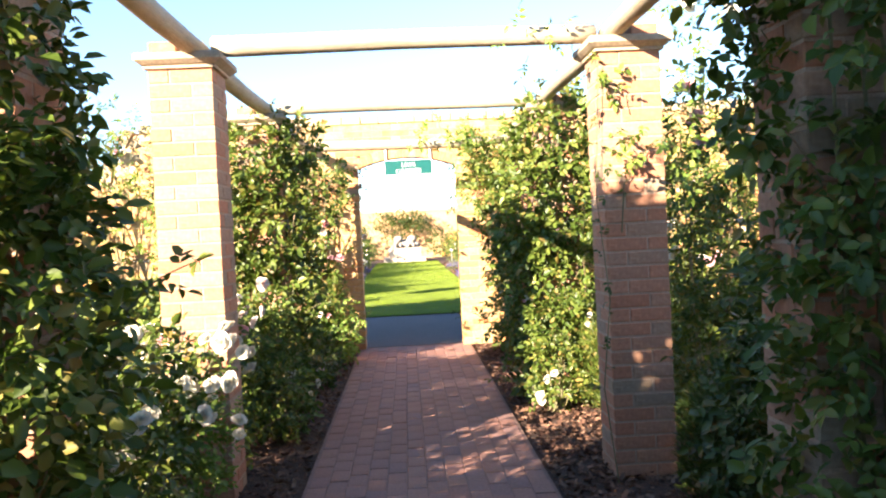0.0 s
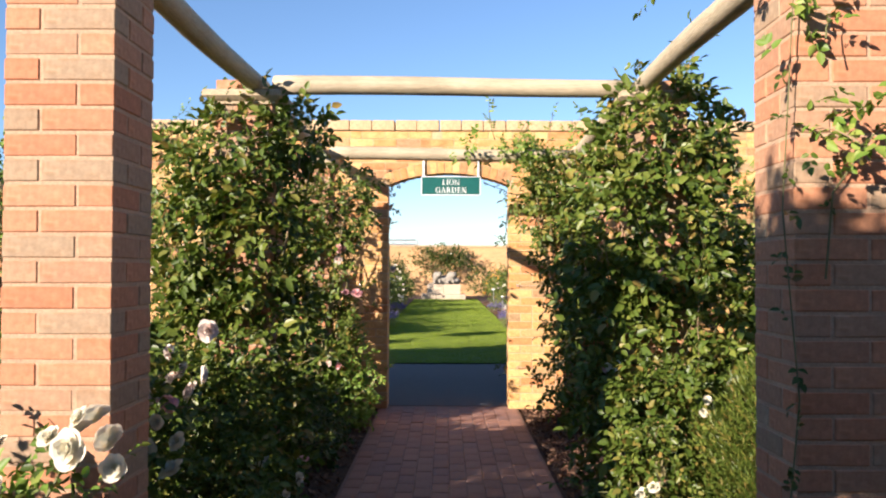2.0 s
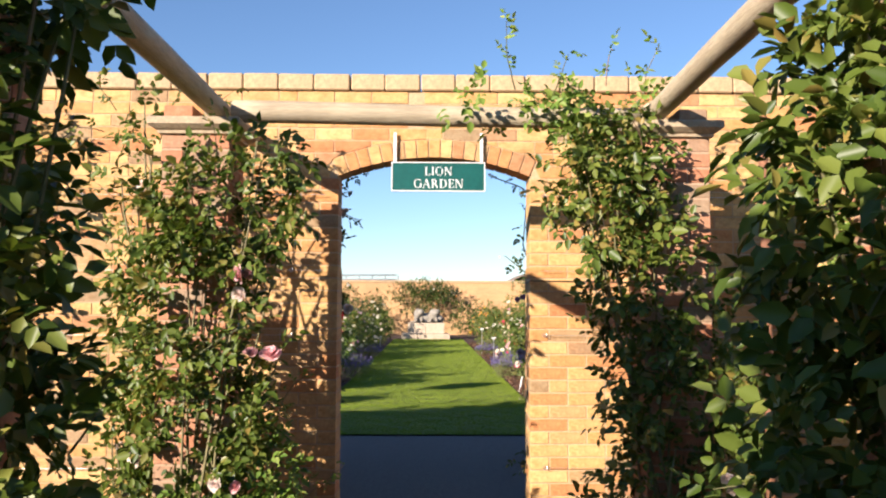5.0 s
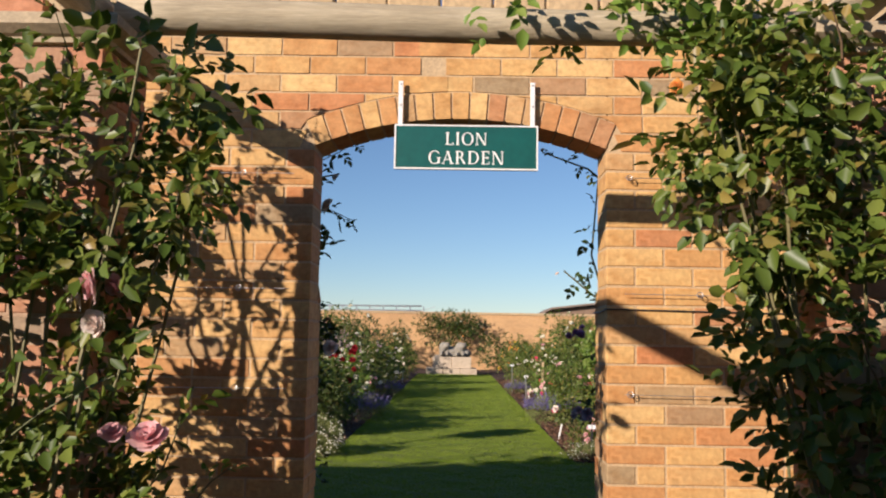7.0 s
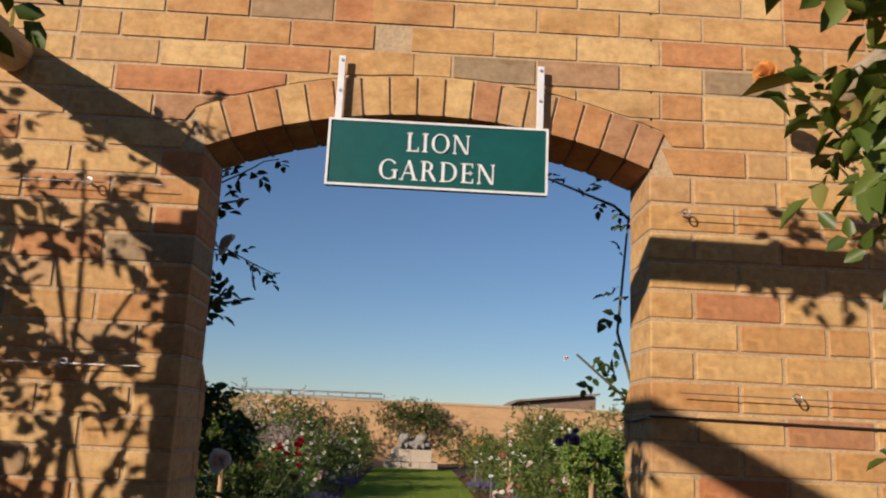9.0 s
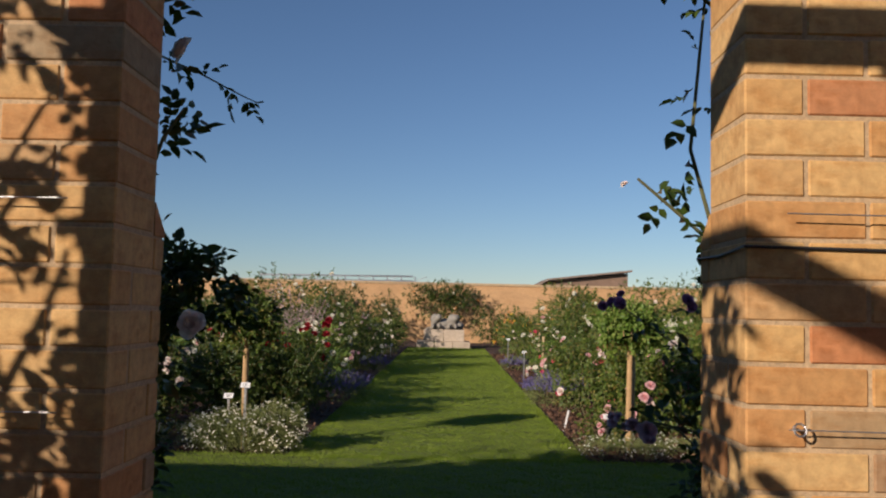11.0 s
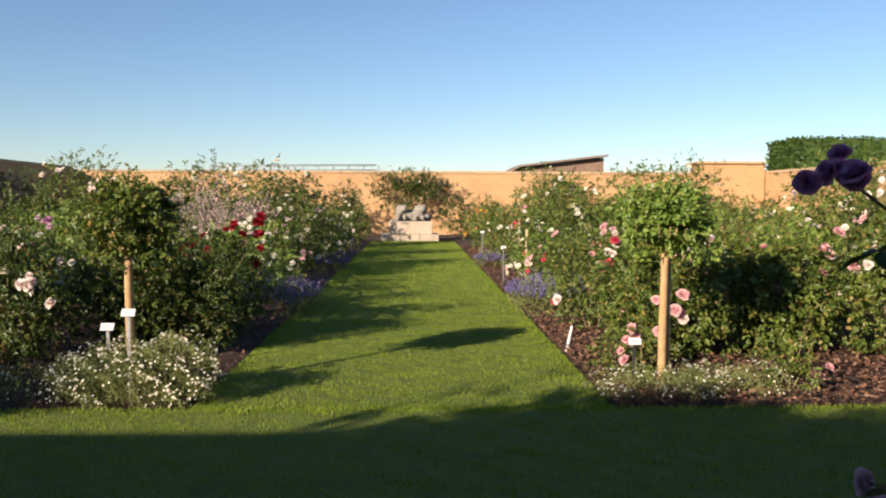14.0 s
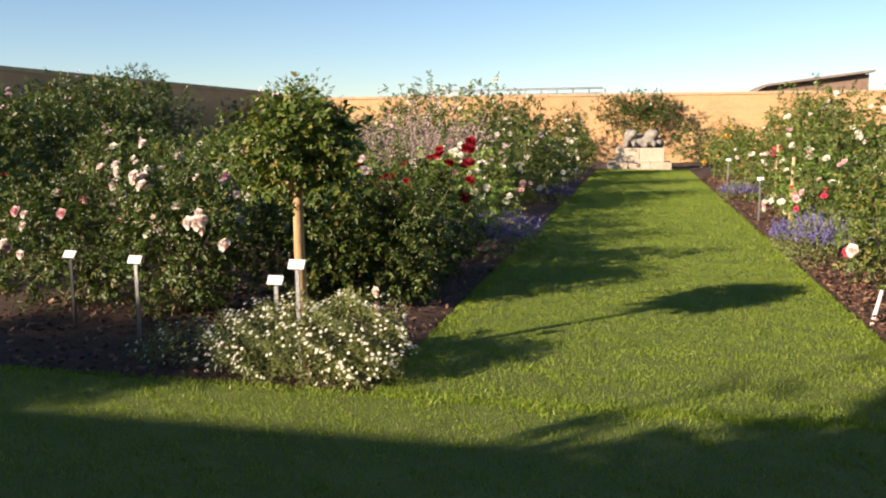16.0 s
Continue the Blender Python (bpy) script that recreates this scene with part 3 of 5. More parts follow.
rngw = random.Random(7)
near_bricks, far_boxes, reveal = [], [], []
BL = 0.225
for row in range(35):
    z0, z1 = row * PITCH + 0.0042, (row + 1) * PITCH - 0.0042
    zc = (z0 + z1) / 2
    for side in (-1, 1):
        edge = (WX0 if side < 0 else WX1) if z1 < SPRING + 0.02 else MID
        x = edge if z1 < SPRING + 0.02 else edge + side * (0.05 if row % 2 else 0.16) - side * 0.0
        if z1 >= SPRING + 0.02 and side > 0:
            x = MID + (0.05 if row % 2 else 0.16) - BL
        first = z1 < SPRING + 0.02
        length = BL / 2 if (row % 2) else BL
        while abs(x) < 9.0:
            if not first:
                length = BL if rngw.random() > 0.12 else BL / 2
            a, b = (x, x + length) if side > 0 else (x - length, x)
            x += side * length
            a2, b2 = a + 0.0042, b - 0.0042
            if first:
                a2, b2 = (a2, b) if side < 0 else (a, b2)
            deep = WY1 - 0.004 if first else WY0 + 0.1
            if first and row < 20:
                deep = WY0 + (0.1 if row % 2 == 0 else 0.213)
                reveal.append((a2, b2, deep + 0.009, WY2 - 0.002, z0, z1))
            first = False
            ox = rngw.uniform(-0.002, 0.001)
            if z1 > min(wall_top(a), wall_top(b)) + 0.01:
                continue
            under = z1 < SPRING + 0.03 or abs((a + b) / 2 - MID) > half + 0.2
            if not under:
                pts = [a2 + (b2 - a2) * i / 8 for i in range(9)]
                low = [(q, max(z0, arc_z(q, RAD + RING) + 0.006) if abs(q - MID) < half + 0.045 else z0) for q in pts]
                if all(zz > z1 - 0.012 for _, zz in low):
                    continue
                low = [(q, min(zz, z1 - 0.002)) for q, zz in low]
                near_bricks.append(("cut", low, z1, WY0 + ox))
            elif abs((a + b) / 2) < 1.42 and len(near_bricks) < 290:
                near_bricks.append(("block", (a2, b2, WY0 + ox, deep, z0, z1)))
            else:
                far_boxes.append((a2, b2, WY0 + ox, WY0 + 0.1, z0, z1))
BRICK_CACHE = {}
for kind, *r in near_bricks:
    if kind == "cut":
        low, z1, y0 = r
        v, f = prism(low, [(low[0][0], z1), (low[-1][0], z1)], y0, WY0 + 0.1)
        data_part("brick", mesh_of("brick", v, f, buff_brick), wall_n)
    else:
        a, b, y0, y1, z0, z1 = r[0]
        key = (round(b - a, 3), round(y1 - WY0, 3))
        if key not in BRICK_CACHE:
            BRICK_CACHE[key] = piece_mesh("brick", b - a, y1 - WY0, z1 - z0, buff_brick, 0.003)
        data_part("brick", BRICK_CACHE[key], wall_n, pose((a + b) / 2, (y0 + y1) / 2, (z0 + z1) / 2, rngw.uniform(-0.3, 0.3), rngw.uniform(-0.35, 0.35), rngw.uniform(-0.4, 0.4)))
for a, b, y0, y1, z0, z1 in reveal:
    data_part("brick", piece_mesh("brick", b - a, y1 - y0, z1 - z0, buff_brick, 0.003), wall_n, pose((a + b) / 2 + rngw.uniform(-0.002, 0.002), (y0 + y1) / 2, (z0 + z1) / 2))


def plinth_brick(x0, x1):
    """A sloped brick that carries the thick foot of the wall back to the upper face."""
    side = [(WY1 + 0.001, PLINTH), (WY2, PLINTH), (WY2, PLINTH + 0.012), (WY1 + 0.001, PLINTH + 0.07)]
    v = [(x, y, z) for x in (x0, x1) for y, z in side]
    f = [(3, 2, 1, 0), (4, 5, 6, 7)] + [(i, (i + 1) % 4, (i + 1) % 4 + 4, i + 4) for i in range(4)]
    data_part("plinth_brick", mesh_of("plinth_brick", v, f, buff_brick), wall_n)


for i in range(8):
    plinth_brick(WX0 - 0.225 * (i + 1) + 0.008, WX0 - 0.225 * i)
    plinth_brick(WX1 + 0.225 * i, WX1 + 0.225 * (i + 1) - 0.008)
plinth_brick(-13.9, WX0 - 1.8)
plinth_brick(WX1 + 1.8, 13.9)
tagged(data_part("brickwork", many_boxes("brickwork", far_boxes, buff_brick_far), wall_n), kind="stuff")
NV = 17
ang = math.asin(half / RAD)
for i in range(NV):
    a0, a1 = -ang + 2 * ang * i / NV + 0.0032, -ang + 2 * ang * (i + 1) / NV - 0.0032
    loop = [(MID + r * math.sin(a), CZ + r * math.cos(a)) for r, a in ((RAD, a0), (RAD, a1), (RAD + RING, a1), (RAD + RING, a0))]
    v = [(x, WY0 - 0.003, z) for x, z in loop] + [(x, WY1 - 0.004, z) for x, z in loop]
    f = [(0, 1, 2, 3), (7, 6, 5, 4), (1, 0, 4, 5), (2, 1, 5, 6), (3, 2, 6, 7), (0, 3, 7, 4)]
    data_part("arch_brick", mesh_of("arch_brick", v, f, buff_brick), wall_n)
cx, k = -9.0, 0
while cx < 9.0:
    w = 0.215 + rngw.uniform(-0.006, 0.006)
    bm = slab(-w / 2 + 0.002, w / 2 - 0.002, -0.13, 0.13, 0, 0.1, 0.008)
    ob = linked("coping_brick", bm, coping_mat, wall_n)
    ob.matrix_basis = pose(cx, (WY0 + WY1) / 2, wall_top(cx) + 0.003 + rngw.uniform(-0.002, 0.002), 0, math.degrees(math.atan(wall_top(cx - 0.05) - wall_top(cx + 0.05)) * 10 / 1) * (1 if -3.6 < cx < -3.1 else 0) * 0.9 + rngw.uniform(-0.5, 0.5), 0)
    cx += w
for x0, x1 in ((-13.9, -9.1), (9.1, 13.9)):
    data_part("coping", many_boxes("coping", [(x0, x1, WY0 - 0.02, WY1 + 0.02, wall_top(x0), wall_top(x0) + 0.1)], coping_mat), wall_n)


def wire(z, x0, x1, eyes, label):
    bm = bmesh.new()
    pts = [(x0 + (x1 - x0) * i / 12, WY0 - 0.03, z - 0.006 * math.sin(math.pi * i / 12)) for i in range(13)]
    tube(bm, pts, [0.0015] * 13, 5)
    ob = tagged(linked("training_wire", bm, steel), label, "wire", "wall training wires")
    for x in eyes:
        b2 = bmesh.new()
        tube(b2, [(x, WY0 - 0.001, z), (x, WY0 - 0.02, z)], [0.003, 0.003], 6)
        tube(b2, [(x + 0.011 * math.cos(a), WY0 - 0.03 + 0.004 * math.sin(a), z + 0.011 * math.sin(a)) for a in np.linspace(0, 6.28, 11)], [0.0022] * 11, 5, False)
        part("vine_eye", b2, steel, ob)


for z in (0.4, 1.18, 1.565, 2.02):
    wire(z, -3.6, -0.66, (-0.86, -2.2), "thin galvanised training wire strained along the brick wall")
    wire(z, 0.64, 3.6, (0.66 if z != 1.565 else 0.93, 2.3), "thin galvanised training wire strained along the brick wall")

bm = tube(bmesh.new(), [(WX1 - 0.005, WY2 + 0.004, 1.5), (WX1 - 0.005, 10.14, 1.496), (WX1 - 0.005, WY0 - 0.006, 1.506), (1.2, WY0 - 0.006, 1.5), (3.4, WY0 - 0.006, 1.504)], [0.0032] * 5, 6)
tagged(linked("cable", bm, black_paint), "thin black cable clipped round the doorway's brick corner", "cable")

# ---- the hanging sign ----
sign = base("garden_sign", 0.018, 9.96, 2.04, "dark green sign with white border reading LION GARDEN", "sign")
board = part("board", slab(-0.282, 0.282, -0.008, 0.008, 0, 0.178, 0.002), green_paint, sign)
bw = 0.006
for b in ((-0.282, 0.282, 0, bw), (-0.282, 0.282, 0.178 - bw, 0.178), (-0.282, -0.282 + bw, bw, 0.178 - bw), (0.282 - bw, 0.282, bw, 0.178 - bw)):
    part("border", slab(b[0], b[1], -0.0115, -0.007, b[2], b[3]), white_paint, board, "thin white painted border")
for x in (-0.262, 0.262):
    hanger = part("hanger", slab(x - 0.009, x + 0.009, 0.012, 0.018, 0.02, 0.36, 0.001), white_paint, sign, "white flat metal hanger")
    for z in (0.262, 0.347):
        part("bolt", tube(bmesh.new(), [(x, 0.0125, z), (x, 0.0095, z)], [0.0045, 0.004], 8), steel, hanger, "small grey bolt head")


THICK, THIN, SERIF = 0.15, 0.06, 0.05


def glyph(ch):
    """A Roman capital, one high: its strokes as quads of (x, z), and its width."""
    q = []

    def bar(x, z0=0.0, z1=1.0, w=THICK):
        q.append([(x, z0), (x + w, z0), (x + w, z1), (x, z1)])

    def foot(x, z, w=THICK):
        q.append([(x - 0.09, z), (x + w + 0.09, z), (x + w + 0.07, z + SERIF), (x - 0.07, z + SERIF)])

    def slant(x0, z0, x1, z1, w):
        q.append([(x0, z0), (x0 + w, z0), (x1 + w, z1), (x1, z1)])

    def flat(x0, x1, z, w=THIN):
        q.append([(x0, z), (x1, z), (x1, z + w), (x0, z + w)])

    def bow(cx, cz, rx, rz, a0, a1, n=14):
        ring = []
        for i in range(n + 1):
            a = radians(a0 + (a1 - a0) * i / n)
            w = THIN + (THICK - THIN) * abs(math.cos(a))
            ring.append(((cx + rx * math.cos(a), cz + rz * math.sin(a)), (cx + (rx - w) * math.cos(a), cz + (rz - THIN) * math.sin(a))))
        for (o0, i0), (o1, i1) in zip(ring, ring[1:]):
            q.append([i0, o0, o1, i1])

    width = 0.7
    if ch in "LIERDN":
        bar(0.1, w=THIN + 0.01 if ch == "N" else THICK)
        foot(0.1, 0, THIN if ch == "N" else THICK)
        foot(0.1, 1 - SERIF, THIN if ch == "N" else THICK)
    if ch == "I":
        width = 0.36
    elif ch == "L":
        flat(0.2, 0.64, 0)
        bar(0.6, 0, 0.24, THIN)
    elif ch == "E":
        for z in (0, 0.48, 0.94):
            flat(0.2, 0.6, z)
        bar(0.58, 0, 0.22, THIN)
        bar(0.56, 0.78, 1.0, THIN)
        bar(0.46, 0.4, 0.62, THIN)
    elif ch == "N":
        slant(0.08, 1.0, 0.68, 0.0, THICK)
        bar(0.76, w=THIN + 0.01)
        foot(0.76, 1 - SERIF, THIN)
        width = 0.92
    elif ch == "O":
        bow(0.5, 0.5, 0.46, 0.52, 0, 360, 28)
        width = 1.0
    elif ch == "D":
        bow(0.36, 0.5, 0.5, 0.5, -90, 90)
        flat(0.2, 0.38, 0)
        flat(0.2, 0.38, 0.94)
        width = 0.92
    elif ch == "R":
        bow(0.32, 0.74, 0.3, 0.26, -90, 90)
        flat(0.2, 0.34, 0.48)
        flat(0.2, 0.34, 0.94)
        slant(0.36, 0.5, 0.66, 0.0, THICK)
        width = 0.84
    elif ch == "A":
        slant(0.06, 0.0, 0.4, 1.0, THIN)
        slant(0.66, 0.0, 0.34, 1.0, THICK)
        flat(0.22, 0.62, 0.32)
        foot(0.05, 0, THIN)
        foot(0.66, 0)
        width = 0.88
    elif ch == "G":
        bow(0.5, 0.5, 0.46, 0.52, 38, 330, 22)
        bar(0.74, 0.04, 0.46)
        foot(0.74, 0.44)
        width = 0.96
    return q, width


def lettering(text, size, z, parent):
    total = sum(glyph(c)[1] for c in text) + 0.1 * (len(text) - 1)
    x = -total / 2
    for c in text:
        quads, width = glyph(c)
        v, f = [], []
        for n, quad in enumerate(quads):
            k = len(v)
            lift = -0.0006 - 0.00008 * n
            v += [((x + px) * size, y, z + pz * size) for y in (lift, 0.002) for px, pz in quad]
            f += [tuple(i + k for i in face) for face in BOX_FACES]
        data_part("letter", mesh_of("letter", v, f, white_paint), parent, pose(0, -0.0095, 0), "white painted capital letter")
        x += width + 0.1


lettering("LION", 0.05, 0.098, board)
lettering("GARDEN", 0.052, 0.022, board)


# ---- brick pillars ----
def cap_mesh():
    bm = bmesh.new()
    prof = ((0.0, 0.0), (0.016, 0.002), (0.018, 0.016), (0.03, 0.022), (0.046, 0.034), (0.056, 0.042), (0.056, 0.07), (0.046, 0.078))
    rings = [[bm.verts.new((sx * (PW / 2 + o), sy * (PW / 2 + o), z)) for sx, sy in ((-1, -1), (1, -1), (1, 1), (-1, 1))] for o, z in prof]
    for a, b in zip(rings, rings[1:]):
        for i in range(4):
            bm.faces.new((a[i], a[(i + 1) % 4], b[(i + 1) % 4], b[i]))
    bm.faces.new(rings[0][::-1])
    bm.faces.new(rings[-1])
    me = bpy.data.meshes.new("cap")
    bm.to_mesh(me)
    bm.free()
    me.materials.append(stone_cap)
    return me


CAP = cap_mesh()
PB = piece_mesh("brick", 0.216, 0.105, 0.0655, red_brick, 0.004)
HALF = piece_mesh("brick", 0.14, 0.3, 0.0655, red_brick, 0.004)


def pillar(x, y, label, seed, detailed=True, courses=30):
    rng = random.Random(seed)
    top = base("brick_pillar", x, y, 0, label, "pillar", "pergola pillars")
    part("mortar_core", slab(-PW / 2 + 0.0035, PW / 2 - 0.0035, -PW / 2 + 0.0035, PW / 2 - 0.0035, 0, courses * 0.075), mortar_red, top)
    e = PW / 2
    boxes = []
    for row in range(courses):
        z = 0.0375 + row * 0.075
        flip = -1 if row % 2 else 1
        for k in range(4):
            cx, cy = flip * (-e + 0.108), -e + 0.0525
            a = k * 90
            ca, sa = round(math.cos(radians(a))), round(math.sin(radians(a)))
            px, py = cx * ca - cy * sa, cx * sa + cy * ca
            if detailed:
                data_part("brick", PB, top, pose(px + rng.uniform(-0.0015, 0.0015), py + rng.uniform(-0.0015, 0.0015), z, rng.uniform(-0.3, 0.3), rng.uniform(-0.3, 0.3), a + rng.uniform(-0.3, 0.3)))
            else:
                hx, hy = (0.108, 0.0525) if k % 2 == 0 else (0.0525, 0.108)
                boxes.append((px - hx, px + hx, py - hy, py + hy, z - 0.032, z + 0.032))
    if boxes:
        data_part("brickwork", many_boxes("brickwork", boxes, red_brick_far), top)
    data_part("cap", CAP, top, pose(0, 0, courses * 0.075), "moulded weathered stone cap")
    data_part("brick", HALF, top, pose(math.copysign(0.09, x), 0, courses * 0.075 + 0.111))
    return top


for i, y in enumerate(ROWS_Y):
    for s in (-1, 1):
        pillar(s * 1.164, y + PW / 2, "square red brick pergola pillar with a moulded cap" + (", wrapped in climbing roses" if i != 1 else ""), 100 + 2 * i + s, True, 29 if i == 3 else 30)
for y in (-0.195, -2.46):
    for s in (-1, 1):
        pillar(s * 1.164, y + PW / 2, "square red brick pergola pillar with a moulded cap", 120 + s, False)


# ---- roses of the pergola ----
def column(x0, x1, y0, y1, h, bulge=1.0):
    """Lobes that wrap a pillar from the ground to the height h."""
    cx, cy, rx, ry = (x0 + x1) / 2, (y0 + y1) / 2, (x1 - x0) / 2, (y1 - y0) / 2
    return [(cx, cy, h * 0.18, rx * 0.95, ry, h * 0.2), (cx + 0.04, cy, h * 0.42, rx * bulge, ry, h * 0.22), (cx - 0.03, cy, h * 0.66, rx * 0.95, ry, h * 0.22), (cx, cy, h * 0.86, rx * 0.72, ry * 0.8, h * 0.16)]


CLIMB = "climbing rose"
WRAP = "pergola climbing roses"
rose("climbing_rose", -1.2, 6.7, column(-0.46, 0.42, -0.42, 0.3, 2.22) + [(0.3, 0.0, 2.1, 0.16, 0.2, 0.16)], 2200, "dense green climbing rose wrapped round a brick pillar", CLIMB, 0.056, leaf_mid, ("pink", "blush"), 6, 0.06, 16, 24, 1, -0.4, group=WRAP, inner=0.6, reach=0.26)
rose("climbing_rose", 1.2, 6.7, column(-0.52, 0.5, -0.42, 0.3, 2.36, 1.1), 2500, "dense glossy green climbing rose covering a brick pillar", CLIMB, 0.058, leaf_mid, ("white", "pink"), 8, 0.07, 16, 30, 2, -0.45, group=WRAP, inner=0.6)
rose("climbing_rose", -1.2, 2.1, column(-0.42, 0.36, -0.5, 0.42, 2.6) + [(0.0, -0.15, 2.32, 0.3, 0.35, 0.3)], 4900, "dark green climbing rose over a pillar in shade", CLIMB, 0.048, leaf_mid, ("white",), 9, 0.09, 14, 26, 3, -0.5, group=WRAP, inner=0.55)
rose("climbing_rose", 1.28, 2.1, column(-0.42, 0.5, -0.46, 0.42, 2.65) + [(-0.4, 0.0, 2.3, 0.24, 0.26, 0.34)], 3200, "dark glossy climbing rose over a pillar in shade", CLIMB, 0.05, leaf_mid, ("white",), 4, 0.08, 14, 34, 4, -0.4, group=WRAP, inner=0.55)
rose("climbing_rose", -1.14, 8.92, column(-0.29, 0.32, -0.26, 0.24, 2.1) + [(0.3, -0.08, 1.75, 0.17, 0.2, 0.24), (0.31, -0.02, 2.02, 0.2, 0.2, 0.14)], 1230, "leafy climbing rose with blush flowers before the wall", CLIMB, 0.05, leaf_mid, ("blush", "pink"), 10, 0.085, 16, 22, 5, -0.1, group=WRAP, reach=0.36)
rose("climbing_rose", -1.47, 9.3, [(0.0, 0, 0.35, 0.24, 0.14, 0.36), (0.0, 0, 0.8, 0.24, 0.14, 0.4), (0.0, 0, 1.25, 0.22, 0.14, 0.34)], 800, "leafy climbing rose with large leaves before the wall", CLIMB, 0.05, leaf_mid, ("blush",), 3, 0.07, 12, 10, 85, -0.1, group=WRAP, reach=0.3)
rose("climbing_rose", -1.5, 9.32, [(0.0, 0, 1.75, 0.22, 0.12, 0.3), (0.0, 0, 2.05, 0.24, 0.12, 0.25), (0.05, 0, 2.3, 0.3, 0.1, 0.14)], 85, "open rose branches with large leaves before the wall", CLIMB, 0.05, leaf_mid, ("blush",), 2, 0.07, 12, 10, 86, 0.0, group=WRAP, reach=0.4)
rose("climbing_rose", 1.18, 8.94, [(0, 0, 0.4, 0.42, 0.25, 0.42), (0.02, 0, 0.95, 0.4, 0.25, 0.45), (-0.15, 0, 1.45, 0.28, 0.24, 0.4), (-0.28, 0, 1.9, 0.2, 0.22, 0.35), (-0.46, -0.02, 1.85, 0.18, 0.2, 0.32), (-0.34, 0, 2.15, 0.22, 0.2, 0.2)], 1450, "leafy climbing rose trained up a pillar by the doorway", CLIMB, 0.05, leaf_mid, ("blush",), 3, 0.06, 12, 16, 6, -0.18, group=WRAP, reach=0.22)
rose("rose_spray", 0.62, 9.08, [(-0.2, -0.02, 2.35, 0.42, 0.1, 0.1), (0.3, 0, 2.3, 0.3, 0.14, 0.2)], 150, "leafy rose shoots trailing along the timber pole", CLIMB, 0.045, leaf_light, (), 0, 0.05, 0, 10, 7, -0.2)
rose("climbing_rose", 1.22, 4.3, [(-0.22, -0.05, 1.95, 0.06, 0.12, 0.4), (0.0, -0.19, 1.72, 0.26, 0.03, 0.2), (0.26, 0.1, 1.9, 0.1, 0.2, 0.5), (0.34, 0.1, 2.5, 0.2, 0.2, 0.2), (-0.55, 0.12, 2.36, 0.16, 0.1, 0.1)], 120, "thin young rose leaves round a brick pillar's head", CLIMB, 0.04, leaf_light, ("white",), 6, 0.11, 0, 10, 8, 0.0, flower_box=(2.2, 3.0), reach=0.28)
# Roses on the rear pillars, out of view, added to shade the first bays.
for yy, sd in ((-0.15, 9), (-2.4, 10)):
    for s in (-1, 1):
        rose("climbing_rose", s * 1.28, yy, column(-0.42, 0.42, -0.5, 0.5, 2.85), 1500, "unseen dark green climbing rose on a rear pillar, added for shade", CLIMB, 0.075, leaf_dark, (), 0, 0.08, 6, 6, sd * 3 + s, -0.5, group=WRAP)

# ---- borders beside the pergola ----
BORDER = "roses of the border"
rose("rose_bush", -1.68, 3.45, [(0, 0, 0.4, 0.42, 0.42, 0.42), (-0.2, 0.2, 0.7, 0.3, 0.35, 0.3), (0.25, 0.1, 0.5, 0.3, 0.3, 0.35)], 1100, "leafy rose bush with creamy white and blush flowers", "rose bush", 0.042, leaf_mid, ("white", "blush"), 46, 0.115, 10, 12, 11, -0.25, group=BORDER)
rose("rose_bush", -1.2, 4.05, [(0, 0, 0.25, 0.28, 0.2, 0.28), (0.06, -0.02, 0.55, 0.22, 0.16, 0.3)], 420, "low rose bush with a cluster of white flowers", "rose bush", 0.036, leaf_light, ("white",), 18, 0.075, 8, 9, 12, -0.1, group=BORDER, flower_box=(0.3, 0.85))
rose("rose_bush", -1.05, 5.75, [(0, 0, 0.3, 0.32, 0.45, 0.34), (-0.15, 0.25, 0.62, 0.34, 0.42, 0.36)], 1600, "bushy green rose with a few pale flowers", "rose bush", 0.036, leaf_mid, ("white", "pink"), 8, 0.055, 9, 12, 13, -0.25, group=BORDER)
rose("rose_bush", -1.36, 5.1, [(0, 0, 0.35, 0.34, 0.4, 0.36), (0.05, 0, 0.65, 0.3, 0.36, 0.3), (0.08, 0, 0.92, 0.24, 0.34, 0.2)], 1300, "leafy rose bush with blush and pink flowers", "rose bush", 0.038, leaf_mid, ("blush", "pink", "white"), 16, 0.07, 9, 12, 29, -0.3, group=BORDER, flower_box=(0.4, 0.95))
rose("rose_bush", -2.1, 5.5, [(0, 0, 0.5, 0.55, 0.6, 0.5), (0.1, 0.2, 0.8, 0.4, 0.4, 0.3)], 2200, "leafy rose bush with white flowers", "rose bush", 0.04, leaf_mid, ("white", "blush"), 12, 0.07, 9, 12, 14, -0.25, group=BORDER)
rose("rose_bush", -0.98, 7.75, [(0, 0, 0.2, 0.26, 0.7, 0.24), (-0.2, 0.2, 0.34, 0.28, 0.6, 0.26)], 1100, "low dark green rose by the path", "rose bush", 0.036, leaf_dark, ("white", "pink"), 6, 0.05, 8, 10, 15, -0.25, group=BORDER)
rose("rose_bush", -0.86, 8.95, [(0, 0, 0.25, 0.24, 0.3, 0.28), (0.02, 0, 0.55, 0.2, 0.24, 0.3)], 520, "low light green rose bush beside the doorway", "rose bush", 0.038, leaf_light, (), 0, 0.05, 8, 9, 87, -0.2, group=BORDER)
rose("rose_bush", -1.25, 2.9, [(0, 0, 0.4, 0.34, 0.5, 0.42), (0.1, 0.3, 0.75, 0.28, 0.3, 0.3)], 900, "dark leafy rose bush with small white flowers", "rose bush", 0.042, leaf_mid, ("white",), 44, 0.075, 9, 14, 16, -0.2, group=BORDER)
